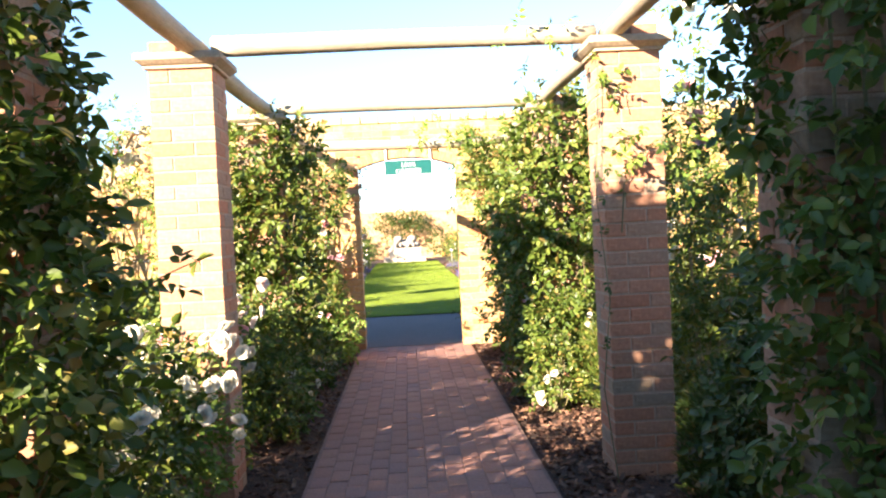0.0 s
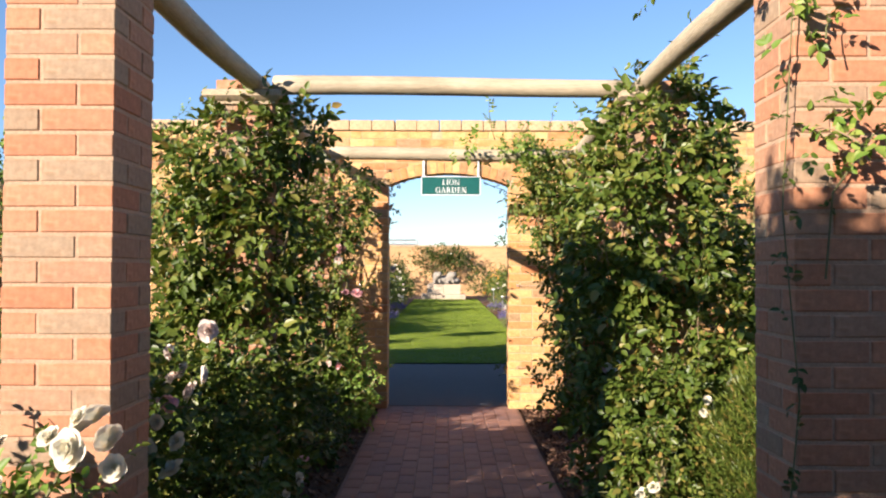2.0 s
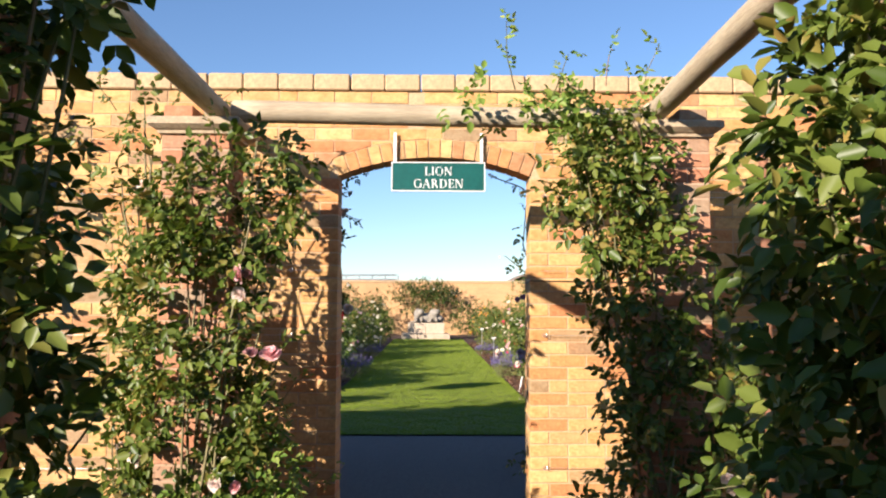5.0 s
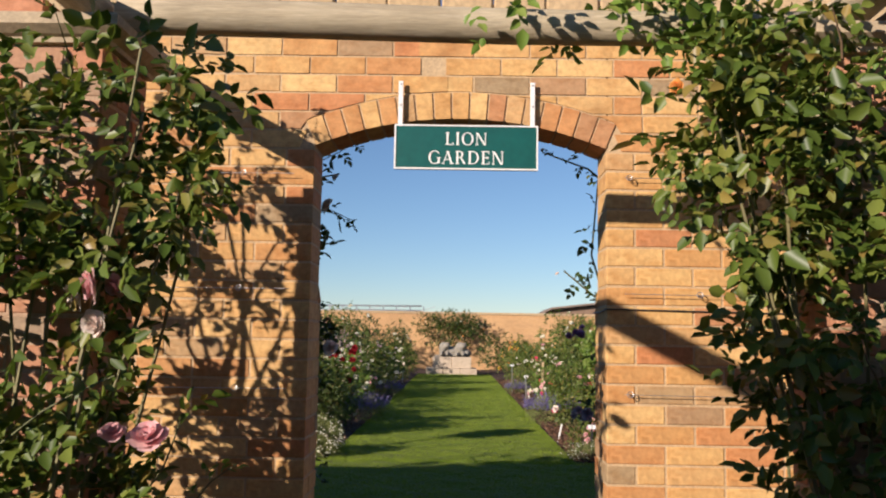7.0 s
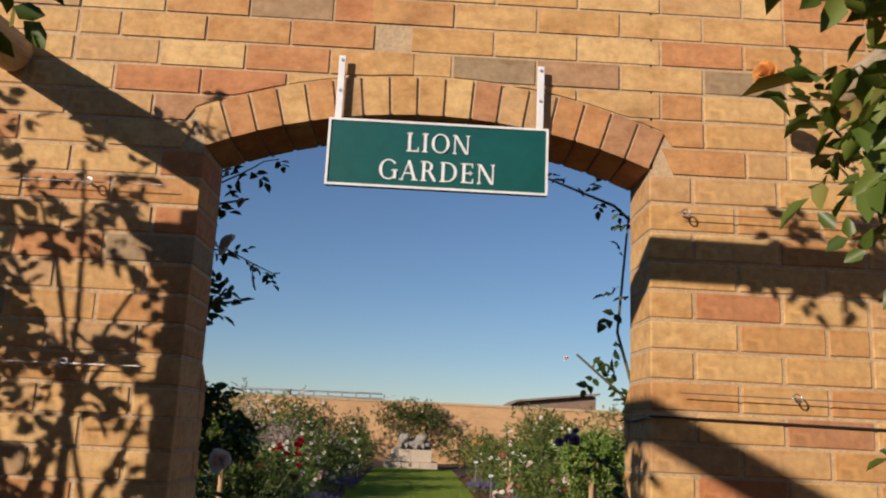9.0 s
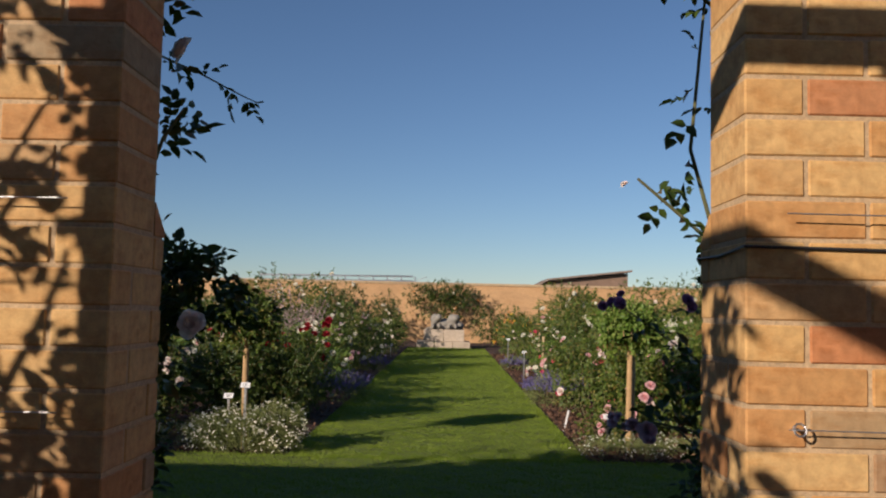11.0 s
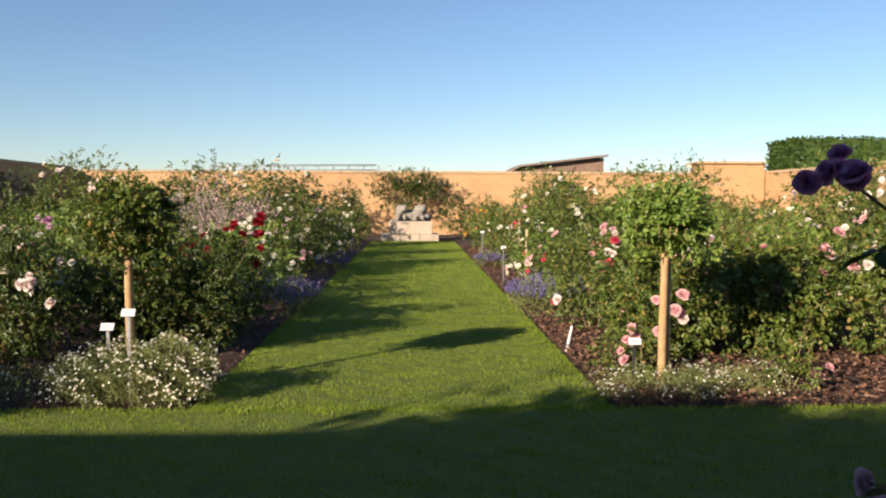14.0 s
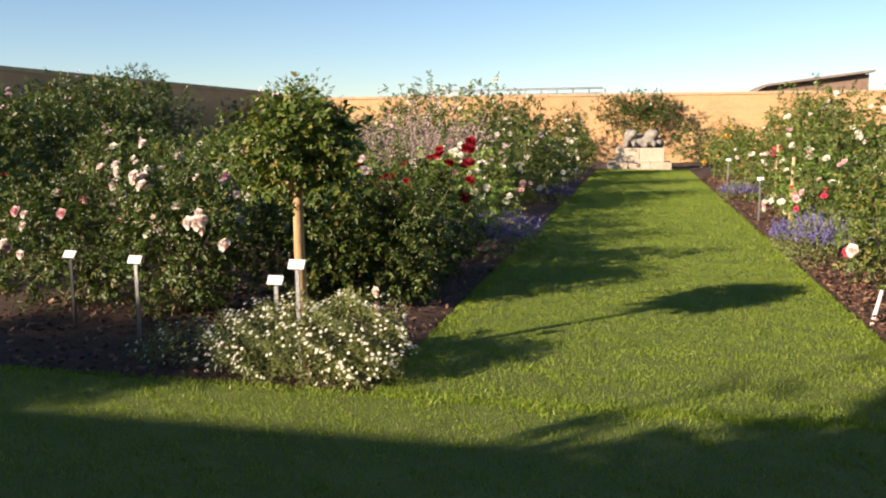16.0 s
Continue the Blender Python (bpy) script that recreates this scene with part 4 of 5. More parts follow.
# Added beyond the view's edge so that the east border lies in shade.
rose("rose_bush", -1.4, 0.95, [(0, 0, 0.45, 0.4, 0.6, 0.45), (0.05, 0, 0.85, 0.38, 0.5, 0.3)], 1400, "unseen dense dark rose between the first pillars, added for shade", "rose bush", 0.055, leaf_dark, ("white",), 4, 0.08, 10, 10, 28, -0.8, group=BORDER, inner=0.2)
rose("rose_bush", 1.75, 4.9, [(0, 0, 0.5, 0.4, 0.5, 0.5), (0.15, 0.2, 1.1, 0.38, 0.4, 0.5), (0.1, 0.2, 1.75, 0.35, 0.3, 0.5)], 1500, "tall loose rose with white flowers and pale leaves", "rose bush", 0.04, leaf_mid, ("white", "pink"), 10, 0.09, 14, 18, 17, -0.1, group=BORDER)
rose("rose_bush", 2.3, 6.9, [(0, 0, 0.7, 0.5, 0.6, 0.7), (0.1, 0.2, 1.4, 0.5, 0.4, 0.6)], 1300, "tall rose with blush and white flowers beside the wall", "rose bush", 0.04, leaf_mid, ("white", "blush", "pink"), 12, 0.08, 12, 14, 18, -0.1, group=BORDER)
rose("rose_bush", 1.5, 3.1, [(0, 0, 0.45, 0.4, 0.5, 0.48), (0.2, 0.2, 0.9, 0.4, 0.5, 0.45)], 1500, "dark shaded rose bush beside a brick pillar", "rose bush", 0.045, leaf_dark, ("yellow",), 1, 0.05, 10, 12, 19, -0.35, group=BORDER)
rose("rose_bush", 0.98, 6.05, [(0, 0, 0.3, 0.2, 0.25, 0.34), (0.1, 0.1, 0.62, 0.24, 0.25, 0.34)], 420, "young green rose with white flowers", "rose bush", 0.04, leaf_mid, ("white",), 7, 0.06, 9, 10, 20, -0.1, group=BORDER)
rose("wall_rose", -3.3, 9.75, [(0, 0, 1.4, 0.9, 0.2, 0.7), (-0.8, 0, 2.1, 0.9, 0.2, 0.6), (0.5, 0.05, 2.2, 0.6, 0.18, 0.5), (-0.3, 0, 2.75, 0.8, 0.2, 0.3)], 900, "sparse wall rose with small pinkish flowers on brick", "climbing rose", 0.042, leaf_light, ("blush", "pink"), 22, 0.06, 16, 26, 21, 0.1, reach=0.5)
rose("wall_rose", -5.5, 9.7, [(0, 0, 1.4, 1.0, 0.3, 1.0), (0.3, 0.1, 2.1, 0.75, 0.3, 0.5)], 1500, "tall wall rose growing over the coping", "climbing rose", 0.055, leaf_mid, ("blush",), 14, 0.07, 14, 20, 22, -0.2)
# Outside the view, raised above the coping only to shade the west bed's front.
rose("wall_rose", -10.2, 9.7, [(-1.5 + 0.62 * i, 0, z, 0.5, 0.3, 0.42) for i in range(5) for z in (0.45, 1.0, 1.6, 2.2, 2.75, 3.15, 3.5)], 4200, "unseen tall dense wall rose, added to shade the west bed", "climbing rose", 0.075, leaf_mid, (), 0, 0.07, 8, 16, 26, -0.9, inner=0.15)
rose("wall_rose", 3.0, 9.75, [(0, 0, 1.2, 0.9, 0.2, 0.8), (0.6, 0, 2.0, 0.9, 0.2, 0.6), (-0.6, 0.05, 2.0, 0.5, 0.15, 0.5)], 1000, "wall rose with white and blush flowers on brick", "climbing rose", 0.042, leaf_light, ("white", "blush"), 20, 0.065, 16, 24, 23, 0.05)
rose("wall_rose", 5.3, 9.7, [(0, 0, 1.3, 1.3, 0.3, 1.2), (0.5, 0.1, 2.3, 1.0, 0.3, 0.7)], 900, "broad wall rose on sunlit brick", "climbing rose", 0.055, leaf_mid, ("white",), 12, 0.07, 12, 16, 24, -0.1)


WHITE_SPRAYS = (((-1.3, 3.85, 0.0), (-1.2, 3.9, 0.45), (-1.02, 3.98, 0.75), (-0.95, 4.0, 0.88)), ((-1.25, 3.9, 0.0), (-1.2, 3.9, 0.4), (-1.1, 3.95, 0.62), (-1.04, 3.95, 0.7)))


def feather(name, x, y, r, h, n, mat, label, category, seed, thin=0.004, leaf_len=0.07):
    """A soft bush of fine upright feathery leaves."""
    rng = np.random.default_rng(seed)
    top = base(name, x, y, 0, label, category)
    a, q = rng.uniform(0, 6.283, n), rng.uniform(0, 1, n) ** 0.5
    z = h * rng.uniform(0.08, 1.0, n) * (1 - 0.45 * q ** 2)
    p = np.stack([r * q * np.cos(a), r * q * np.sin(a), z], axis=1)
    d = unit(np.stack([np.cos(a) * q * 0.8, np.sin(a) * q * 0.8, np.full(n, 0.9)], axis=1) + rng.normal(0, 0.5, (n, 3)))
    w = unit(np.cross(d, rng.normal(size=(n, 3)))) * thin
    L = leaf_len * rng.uniform(0.6, 1.4, (n, 1))
    v = np.stack([p, p + d * L * 0.5 + w, p + d * L, p + d * L * 0.5 - w], axis=1).reshape(-1, 3)
    data_part("foliage", array_mesh("foliage", [(v, np.arange(n * 4).reshape(-1, 4))], mat), top)
    bm = bmesh.new()
    for _ in range(26):
        e = p[int(rng.integers(n))]
        tube(bm, [(e[0] * 0.2, e[1] * 0.2, 0), (e[0] * 0.6, e[1] * 0.6, e[2] * 0.55), tuple(e)], [0.004, 0.003, 0.0015], 4, False)
    part("stems", bm, cane_mat, top)
    return top


feather("feathery_shrub", 1.72, 6.0, 0.55, 0.98, 42000, leaf_mid, "soft green feathery shrub", "shrub", 31, 0.0028, 0.04)
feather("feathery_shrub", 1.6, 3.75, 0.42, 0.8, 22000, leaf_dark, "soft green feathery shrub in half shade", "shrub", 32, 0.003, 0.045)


def leafy_block(name, x0, x1, y0, y1, z1, n, size, label, seed, category="hedge", mat=None):
    """A clipped hedge: dark core and a skin of small leaves."""
    rng = np.random.default_rng(seed)
    top = base(name, (x0 + x1) / 2, (y0 + y1) / 2, 0, label, category)
    hx, hy = (x1 - x0) / 2, (y1 - y0) / 2
    part("core", slab(-hx + 0.05, hx - 0.05, -hy + 0.05, hy - 0.05, 0, z1 - 0.05), mat or hedge_mat, top)
    p = rng.uniform(-1, 1, (n, 3)) * np.array((hx, hy, z1 / 2)) + np.array((0, 0, z1 / 2))
    face = rng.integers(0, 4, n)
    p[face == 0, 1] = -hy
    p[face == 1, 2] = z1
    p[face == 2, 0] = -hx
    p[face == 3, 0] = hx
    d = rng.normal(0, 1, (n, 3))
    data_part("foliage", array_mesh("foliage", [leaf_arrays(rng, p, d, rng.normal(0, 1, (n, 3)), size * rng.uniform(0.7, 1.3, n), ((0.3, 0.0),))], mat or hedge_mat), top)
    return top


# The first block is an unseen sun blocker for the pergola's near bays.
leafy_block("shade_shrub", -3.4, -2.0, -3.6, -0.9, 4.0, 9000, 0.09, "unseen tall evergreen block behind the first pillars, added for shade", 44, "shrub")
leafy_block("low_hedge", -6.5, -1.72, 6.35, 7.0, 0.98, 11000, 0.05, "dark green clipped low hedge in the border", 41)


# a rusty support post among the border roses
post = base("support_post", 1.33, 8.3, 0, "rusty steel support post among climbing roses", "post")
bm = tube(bmesh.new(), [(0, 0, 0), (0.005, 0, 1.0), (0, 0, 2.12)], [0.019, 0.019, 0.019], 12)
part("tube", bm, rusty, post)
part("end_cap", tube(bmesh.new(), [(0, 0, 2.12), (0, 0, 2.13)], [0.021, 0.021], 12), rusty, post)
copy_thing(post, Matrix.Translation((3.1, 7.2, 0)))

# ---- roses on the garden side of the wall ----
INNER = "roses inside the garden wall"
# The darker leaf copy deepens the wall's shade on these roses.
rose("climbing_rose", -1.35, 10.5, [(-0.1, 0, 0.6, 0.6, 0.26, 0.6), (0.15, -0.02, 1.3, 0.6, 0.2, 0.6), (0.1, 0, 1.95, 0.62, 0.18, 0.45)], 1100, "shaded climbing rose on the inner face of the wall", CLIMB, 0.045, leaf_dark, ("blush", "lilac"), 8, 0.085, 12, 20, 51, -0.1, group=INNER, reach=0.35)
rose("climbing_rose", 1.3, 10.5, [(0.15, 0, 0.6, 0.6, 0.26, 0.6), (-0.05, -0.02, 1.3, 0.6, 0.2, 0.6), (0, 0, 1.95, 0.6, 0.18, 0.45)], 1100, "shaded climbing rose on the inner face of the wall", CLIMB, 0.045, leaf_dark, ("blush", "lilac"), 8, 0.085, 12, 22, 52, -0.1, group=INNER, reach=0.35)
# Added out of view: lobe tops are shaped to throw the lawn's shadow edge.
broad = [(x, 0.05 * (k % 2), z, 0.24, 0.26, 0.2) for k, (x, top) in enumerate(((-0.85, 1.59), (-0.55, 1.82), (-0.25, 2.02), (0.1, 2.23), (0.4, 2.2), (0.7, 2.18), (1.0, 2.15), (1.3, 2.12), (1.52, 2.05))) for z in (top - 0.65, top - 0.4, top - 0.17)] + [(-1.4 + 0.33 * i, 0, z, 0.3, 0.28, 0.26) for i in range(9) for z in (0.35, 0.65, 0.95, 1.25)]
rose("climbing_rose", -3.28, 12.0, broad, 9500, "unseen broad rose with blush flowers, added to shade the lawn", "rose bush", 0.06, leaf_dark, ("blush", "lilac"), 14, 0.09, 14, 30, 53, -1.2, group=INNER, reach=0.25, inner=0.1)
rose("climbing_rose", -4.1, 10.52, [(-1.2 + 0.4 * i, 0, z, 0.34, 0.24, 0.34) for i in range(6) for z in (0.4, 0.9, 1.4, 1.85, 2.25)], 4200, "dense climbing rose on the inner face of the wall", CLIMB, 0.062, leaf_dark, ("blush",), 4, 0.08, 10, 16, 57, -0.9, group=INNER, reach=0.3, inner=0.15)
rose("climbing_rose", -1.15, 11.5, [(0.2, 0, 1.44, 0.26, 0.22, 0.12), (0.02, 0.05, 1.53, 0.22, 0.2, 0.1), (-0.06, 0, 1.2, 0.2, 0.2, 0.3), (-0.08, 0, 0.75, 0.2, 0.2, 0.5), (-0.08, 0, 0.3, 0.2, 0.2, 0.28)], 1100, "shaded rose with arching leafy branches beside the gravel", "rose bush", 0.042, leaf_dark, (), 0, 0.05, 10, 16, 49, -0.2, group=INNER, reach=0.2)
# Hidden behind the wall; added to carry the wall's shadow farther over the lawn.
rose("climbing_rose", -2.3, 10.66, [(-0.85 + 0.36 * i, 0, z, 0.3, 0.24, 0.32) for i in range(6) for z in (0.35, 0.85, 1.35, 1.85, 2.3, 2.44)], 3600, "unseen dense climbing rose on the inner wall, added to shade the lawn", CLIMB, 0.06, leaf_dark, ("blush",), 4, 0.08, 10, 12, 46, -0.9, group=INNER, reach=0.2, inner=0.15)
# Never in view: stands here to keep the west bed in shade.
rose("climbing_rose", -6.5, 13.2, [(0, 0, 1.2, 1.0, 0.35, 0.7), (-0.3, 0, 1.7, 0.8, 0.35, 0.35), (0, 0, 0.35, 0.5, 0.25, 0.35)], 1500, "unseen broad tall rose, added at the gravel to shade the west bed", "rose bush", 0.055, leaf_dark, ("blush",), 6, 0.09, 8, 10, 56, -0.4, group=INNER)
rose("climbing_rose", 2.42, 13.4, [(0.1, 0, 1.3, 0.55, 0.4, 0.45), (-0.1, 0, 1.75, 0.42, 0.35, 0.35), (0.2, 0, 2.1, 0.5, 0.3, 0.25), (0.2, 0.1, 0.8, 0.5, 0.3, 0.5), (0.7, 0.1, 1.5, 0.5, 0.3, 0.5), (0, 0, 0.3, 0.3, 0.2, 0.3)], 3400, "tall rose with blush flowers at the gravel's edge", "rose bush", 0.045, leaf_dark, ("blush", "lilac"), 12, 0.085, 14, 24, 54, -0.3, group=INNER)


def stem_spray(name, pts, colour, label, seed, size=0.085, n=4, leaf=0.055, thick=0.007):
    """One arching stem with large leaves and a cluster of flowers at its tip."""
    rng = np.random.default_rng(seed)
    o = pts[0]
    top = base(name, o[0], o[1], 0, label, "rose spray")
    P = [np.array(p) - np.array((o[0], o[1], 0)) for p in pts]
    path = []
    for a, b in zip(P, P[1:]):
        path += [a * (1 - t) + b * t for t in np.linspace(0, 1, 6)[:-1]]
    path.append(P[-1])
    part("stem", tube(bmesh.new(), path, np.linspace(thick, thick * 0.45, len(path)), 6), cane_mat, top)
    lp = np.array(path[len(path) // 4:-1])
    la = rng.normal(0, 1, lp.shape) + np.array((-0.3, -0.4, 0))
    data_part("foliage", array_mesh("foliage", [leaf_arrays(rng, lp, la, rng.normal(0, 0.3, lp.shape) + np.array((0, -0.3, 1)), leaf * rng.uniform(0.8, 1.1, len(lp)))], leaf_dark), top)
    spots = path[-1] + rng.normal(0, size * 0.75, (n, 3))
    blossoms(rng, top, spots, rng.normal(0, 0.4, (n, 3)), (colour,), size)
    return top


for k, pts in enumerate(WHITE_SPRAYS):
    stem_spray("rose_spray", list(pts), "white", "rose stem with a cluster of white flowers by a pillar", 68 + k, 0.085, 7 - 2 * k, 0.038)
stem_spray("rose_spray", [(-1.3, 5.15, 0.0), (-1.28, 5.15, 0.5), (-1.15, 5.12, 0.85), (-1.02, 5.1, 0.93)], "blush", "rose stem with a cluster of blush flowers in the border", 72, 0.075, 7, 0.04)
stem_spray("rose_spray", [(-1.28, 4.95, 0.0), (-1.26, 4.95, 0.4), (-1.15, 4.95, 0.64), (-1.06, 4.95, 0.7)], "white", "rose stem with white flowers in the border", 73, 0.08, 4, 0.04)
stem_spray("rose_spray", [(0.99, 4.25, 0.0), (0.94, 4.27, 0.5), (1.0, 4.31, 0.95), (0.95, 4.3, 1.5), (0.99, 4.3, 2.2)], "white", "long thin rose stem rising along a brick pillar", 75, 0.05, 0, 0.032, 0.004)
stem_spray("rose_spray", [(1.08, 4.315, 1.3), (1.1, 4.31, 1.55), (1.22, 4.31, 1.72), (1.46, 4.3, 1.9)], "white", "curved rose stem crossing the face of a brick pillar", 76, 0.05, 0, 0.034, 0.004)
stem_spray("rose_spray", [(2.1, 13.2, 0.0), (1.7, 12.8, 0.8), (1.2, 12.5, 1.18), (0.83, 12.42, 1.42)], "purple", "arching rose stem with dusky purple flowers", 61, 0.056, 7)
stem_spray("rose_spray", [(1.6, 12.4, 0.0), (1.4, 12.3, 0.55), (1.05, 12.22, 0.88), (0.76, 12.19, 0.93)], "lilac", "low arching rose stem with lilac pink flowers", 62, 0.052, 4)
stem_spray("rose_spray", [(1.4, 11.3, 0.0), (1.25, 11.3, 0.6), (0.95, 11.28, 0.98), (0.7, 11.27, 1.03)], "lilac", "shaded rose stem with lilac pink flowers", 59, 0.058, 3)
stem_spray("rose_spray", [(1.8, 12.6, 0.0), (1.75, 12.5, 0.9), (1.4, 12.4, 1.36), (1.1, 12.34, 1.44)], "purple", "rose stem with a dusky purple flower and buds", 58, 0.062, 2)
# This shoot is never in view; it casts the slanting streak on the lawn.
stem_spray("rose_spray", [(-4.1, 12.0, 0.0), (-4.25, 12.0, 1.6), (-4.38, 12.0, 2.02), (-3.93, 12.0, 2.69)], "blush", "unseen arching leafy rose shoot, added to streak the lawn with shade", 60, 0.05, 2, 0.085, 0.02)
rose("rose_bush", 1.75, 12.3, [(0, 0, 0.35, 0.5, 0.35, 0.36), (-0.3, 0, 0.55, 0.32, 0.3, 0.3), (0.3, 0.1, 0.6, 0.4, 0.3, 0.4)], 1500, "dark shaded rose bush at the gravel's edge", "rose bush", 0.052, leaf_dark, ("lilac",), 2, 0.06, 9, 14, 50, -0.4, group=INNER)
stem_spray("rose_spray", [(2.15, 13.4, 0.0), (2.0, 13.4, 1.2), (1.85, 13.45, 1.7), (1.66, 13.5, 1.8)], "blush", "tall rose stem with blush buds against the sky", 63, 0.07, 3)
stem_spray("rose_spray", [(2.2, 13.4, 0.0), (2.1, 13.4, 1.3), (2.0, 13.45, 1.9), (1.86, 13.5, 2.05)], "blush", "tall rose stem with blush flowers against the sky", 64, 0.085, 3)
stem_spray("rose_spray", [(-1.0, 10.45, 0.0), (-0.92, 10.4, 1.6), (-0.7, 10.36, 2.06), (-0.53, 10.33, 2.09)], "blush", "rose shoot leaning into the doorway", 65, 0.03, 1, 0.035)
stem_spray("rose_spray", [(0.9, 10.45, 0.0), (0.72, 10.4, 1.0), (0.6, 10.35, 1.56), (0.45, 10.33, 1.68)], "blush", "rose shoot leaning into the doorway", 66, 0.025, 1, 0.032)
stem_spray("rose_spray", [(1.22, 9.75, 0.0), (1.15, 9.75, 1.3), (1.02, 9.75, 2.1), (0.82, 9.75, 2.32)], "orange", "leafy rose shoot with a faded flower before the wall", 79, 0.06, 1, 0.05)
stem_spray("rose_spray", [(0.95, 10.48, 0.0), (0.7, 10.4, 1.35), (0.57, 10.34, 1.75), (0.6, 10.33, 2.1)], "blush", "leafy rose shoot climbing beside the doorway", 77, 0.02, 0, 0.036)
stem_spray("rose_spray", [(-0.95, 10.48, 0.0), (-0.72, 10.4, 1.5), (-0.62, 10.34, 1.75), (-0.57, 10.33, 1.82)], "blush", "rose shoot with a blush flower beside the doorway", 78, 0.07, 1, 0.036)
stem_spray("rose_spray", [(1.0, 10.5, 0.0), (0.85, 10.4, 1.9), (0.55, 10.3, 2.12), (0.35, 10.29, 2.19)], "blush", "rose shoot hanging under the brick arch", 67, 0.02, 1, 0.03)


# ---- standard roses ----
def standard_rose(x, y, seed, label, staked, mat):
    rng = np.random.default_rng(seed)
    top = base("standard_rose", x, y, 0, label, "rose tree", "standard roses")
    pts = [(0.006 * math.sin(3 * t + seed), 0.004 * math.cos(4 * t), 1.04 * t) for t in np.linspace(0, 1, 9)]
    part("trunk", tube(bmesh.new(), pts, np.linspace(0.034, 0.027, 9), 10), bark_mat, top, "smooth tan trunk")
    if staked:
        part("stake", tube(bmesh.new(), [(0.045, 0.05, 0), (0.045, 0.05, 0.95)], [0.02, 0.02], 8), stake_wood, top, "pale round wooden stake")
    lobes = [(0, 0, 1.26, 0.26, 0.26, 0.19), (-0.17, 0.05, 1.32, 0.18, 0.18, 0.15), (0.17, -0.05, 1.3, 0.17, 0.2, 0.16), (0.02, -0.05, 1.39, 0.2, 0.2, 0.09), (-0.2, -0.08, 1.16, 0.13, 0.14, 0.13), (0.19, -0.06, 1.14, 0.13, 0.14, 0.12), (0.0, -0.2, 1.26, 0.16, 0.12, 0.14)]
    for i in range(16):
        a = i * 2.4
        e = (0.24 * math.cos(a), 0.24 * math.sin(a), 1.2 + 0.2 * rng.uniform())
        bm = bmesh.new()
        tube(bm, [(0, 0, 1.0), (e[0] * 0.5, e[1] * 0.5, 1.07), (e[0] * 0.85, e[1] * 0.85, 1.14), e], [0.012, 0.009, 0.007, 0.004], 5, False)
        part("limb", bm, bark_mat, top)
    p, d = in_lobes(rng, lobes, 1350, 0.45, -0.3, 7.0)
    axis = d * 0.6 + rng.normal(0, 0.6, p.shape) + np.array((0, 0, -0.25))
    up = d * 0.6 + np.array((-0.2, -0.3, 0.7)) + rng.normal(0, 0.45, p.shape)
    chunks = [leaf_arrays(rng, p, axis, up, 0.034 * rng.uniform(0.7, 1.3, len(p)))]
    lp, la = [], []
    sp, sd = in_lobes(rng, lobes, 22, 0.9, -9)
    bm = bmesh.new()
    for a, b in zip(sp, sd):
        pts = shoot(rng, a, b * 0.8 + np.array((0, 0, 0.1)) + rng.normal(0, 0.25, 3), rng.uniform(0.06, 0.13), 0.8, 0.03)
        tube(bm, pts, np.linspace(0.003, 0.0015, len(pts)), 4, False)
        lp += list(pts[1:])
        la += [b + rng.normal(0, 0.8, 3) for _ in pts[1:]]
    tagged(part("twiggery", bm, cane_mat, top), kind="stuff")
    lp, la = np.array(lp), np.array(la)
    chunks.append(leaf_arrays(rng, lp, la, rng.normal(0, 0.4, lp.shape) + np.array((-0.2, -0.3, 0.9)), 0.03 * rng.uniform(0.7, 1.1, len(lp))))
    data_part("crown", array_mesh("crown", chunks, mat), top, None, "rounded crown of small leaves")
    return top


standard_rose(-1.91, 16.7, 71, "standard rose with a round leafy crown on a tan trunk", False, leaf_mid)
standard_rose(1.85, 17.02, 73, "standard rose with a round leafy crown on a staked trunk", True, leaf_light)


def daisies(name, x, y, r, h, n, flowers, seed, label):
    rng = np.random.default_rng(seed)
    top = base(name, x, y, 0, label, "daisies")
    lobes = [(0, 0, h * 0.35, r, r * 0.7, h * 0.45), (-r * 0.5, 0.05, h * 0.3, r * 0.7, r * 0.55, h * 0.4), (r * 0.45, -0.04, h * 0.42, r * 0.55, r * 0.5, h * 0.5)]
    p, d = in_lobes(rng, lobes, n, 0.4, -0.5)
    v, f = leaf_arrays(rng, p, d + rng.normal(0, 0.6, p.shape) + np.array((0, 0, 0.5)), d + rng.normal(0, 0.6, p.shape), 0.018 * rng.uniform(0.7, 1.4, len(p)), TRIPLE, 0.3)
    data_part("foliage", array_mesh("foliage", [(v, f)], leaf_grey), top)
    fp, fd = in_lobes(rng, lobes, flowers, 0.95, -0.35, 3.0)
    fp = fp + fd * 0.025 + np.array((0, 0, 0.02))
    nrm = unit(fd * 0.5 + np.array((-0.3, -0.4, 0.7)) + rng.normal(0, 0.25, fp.shape))
    a = unit(np.cross(nrm, rng.normal(size=fp.shape)))
    b = np.cross(nrm, a)
    s = 0.0095 * rng.uniform(0.7, 1.3, (len(fp), 1))
    ring = [fp + (a * math.cos(t) + b * math.sin(t)) * s * (1.0 if k % 2 == 0 else 0.62) for k, t in enumerate(np.linspace(0, 6.2832, 13)[:-1])]
    v = np.stack(ring, axis=1).reshape(-1, 3)
    data_part("daisy_bloom", array_mesh("daisy_bloom", [(v, np.arange(len(v)).reshape(-1, 12))], PETAL["white"]), top, None, "many small white daisy flowers")["kind"] = "stuff"
    return top


daisies("daisy_clump", -1.82, 16.66, 0.52, 0.5, 9000, 1200, 81, "clump of small white daisies at the bed corner")
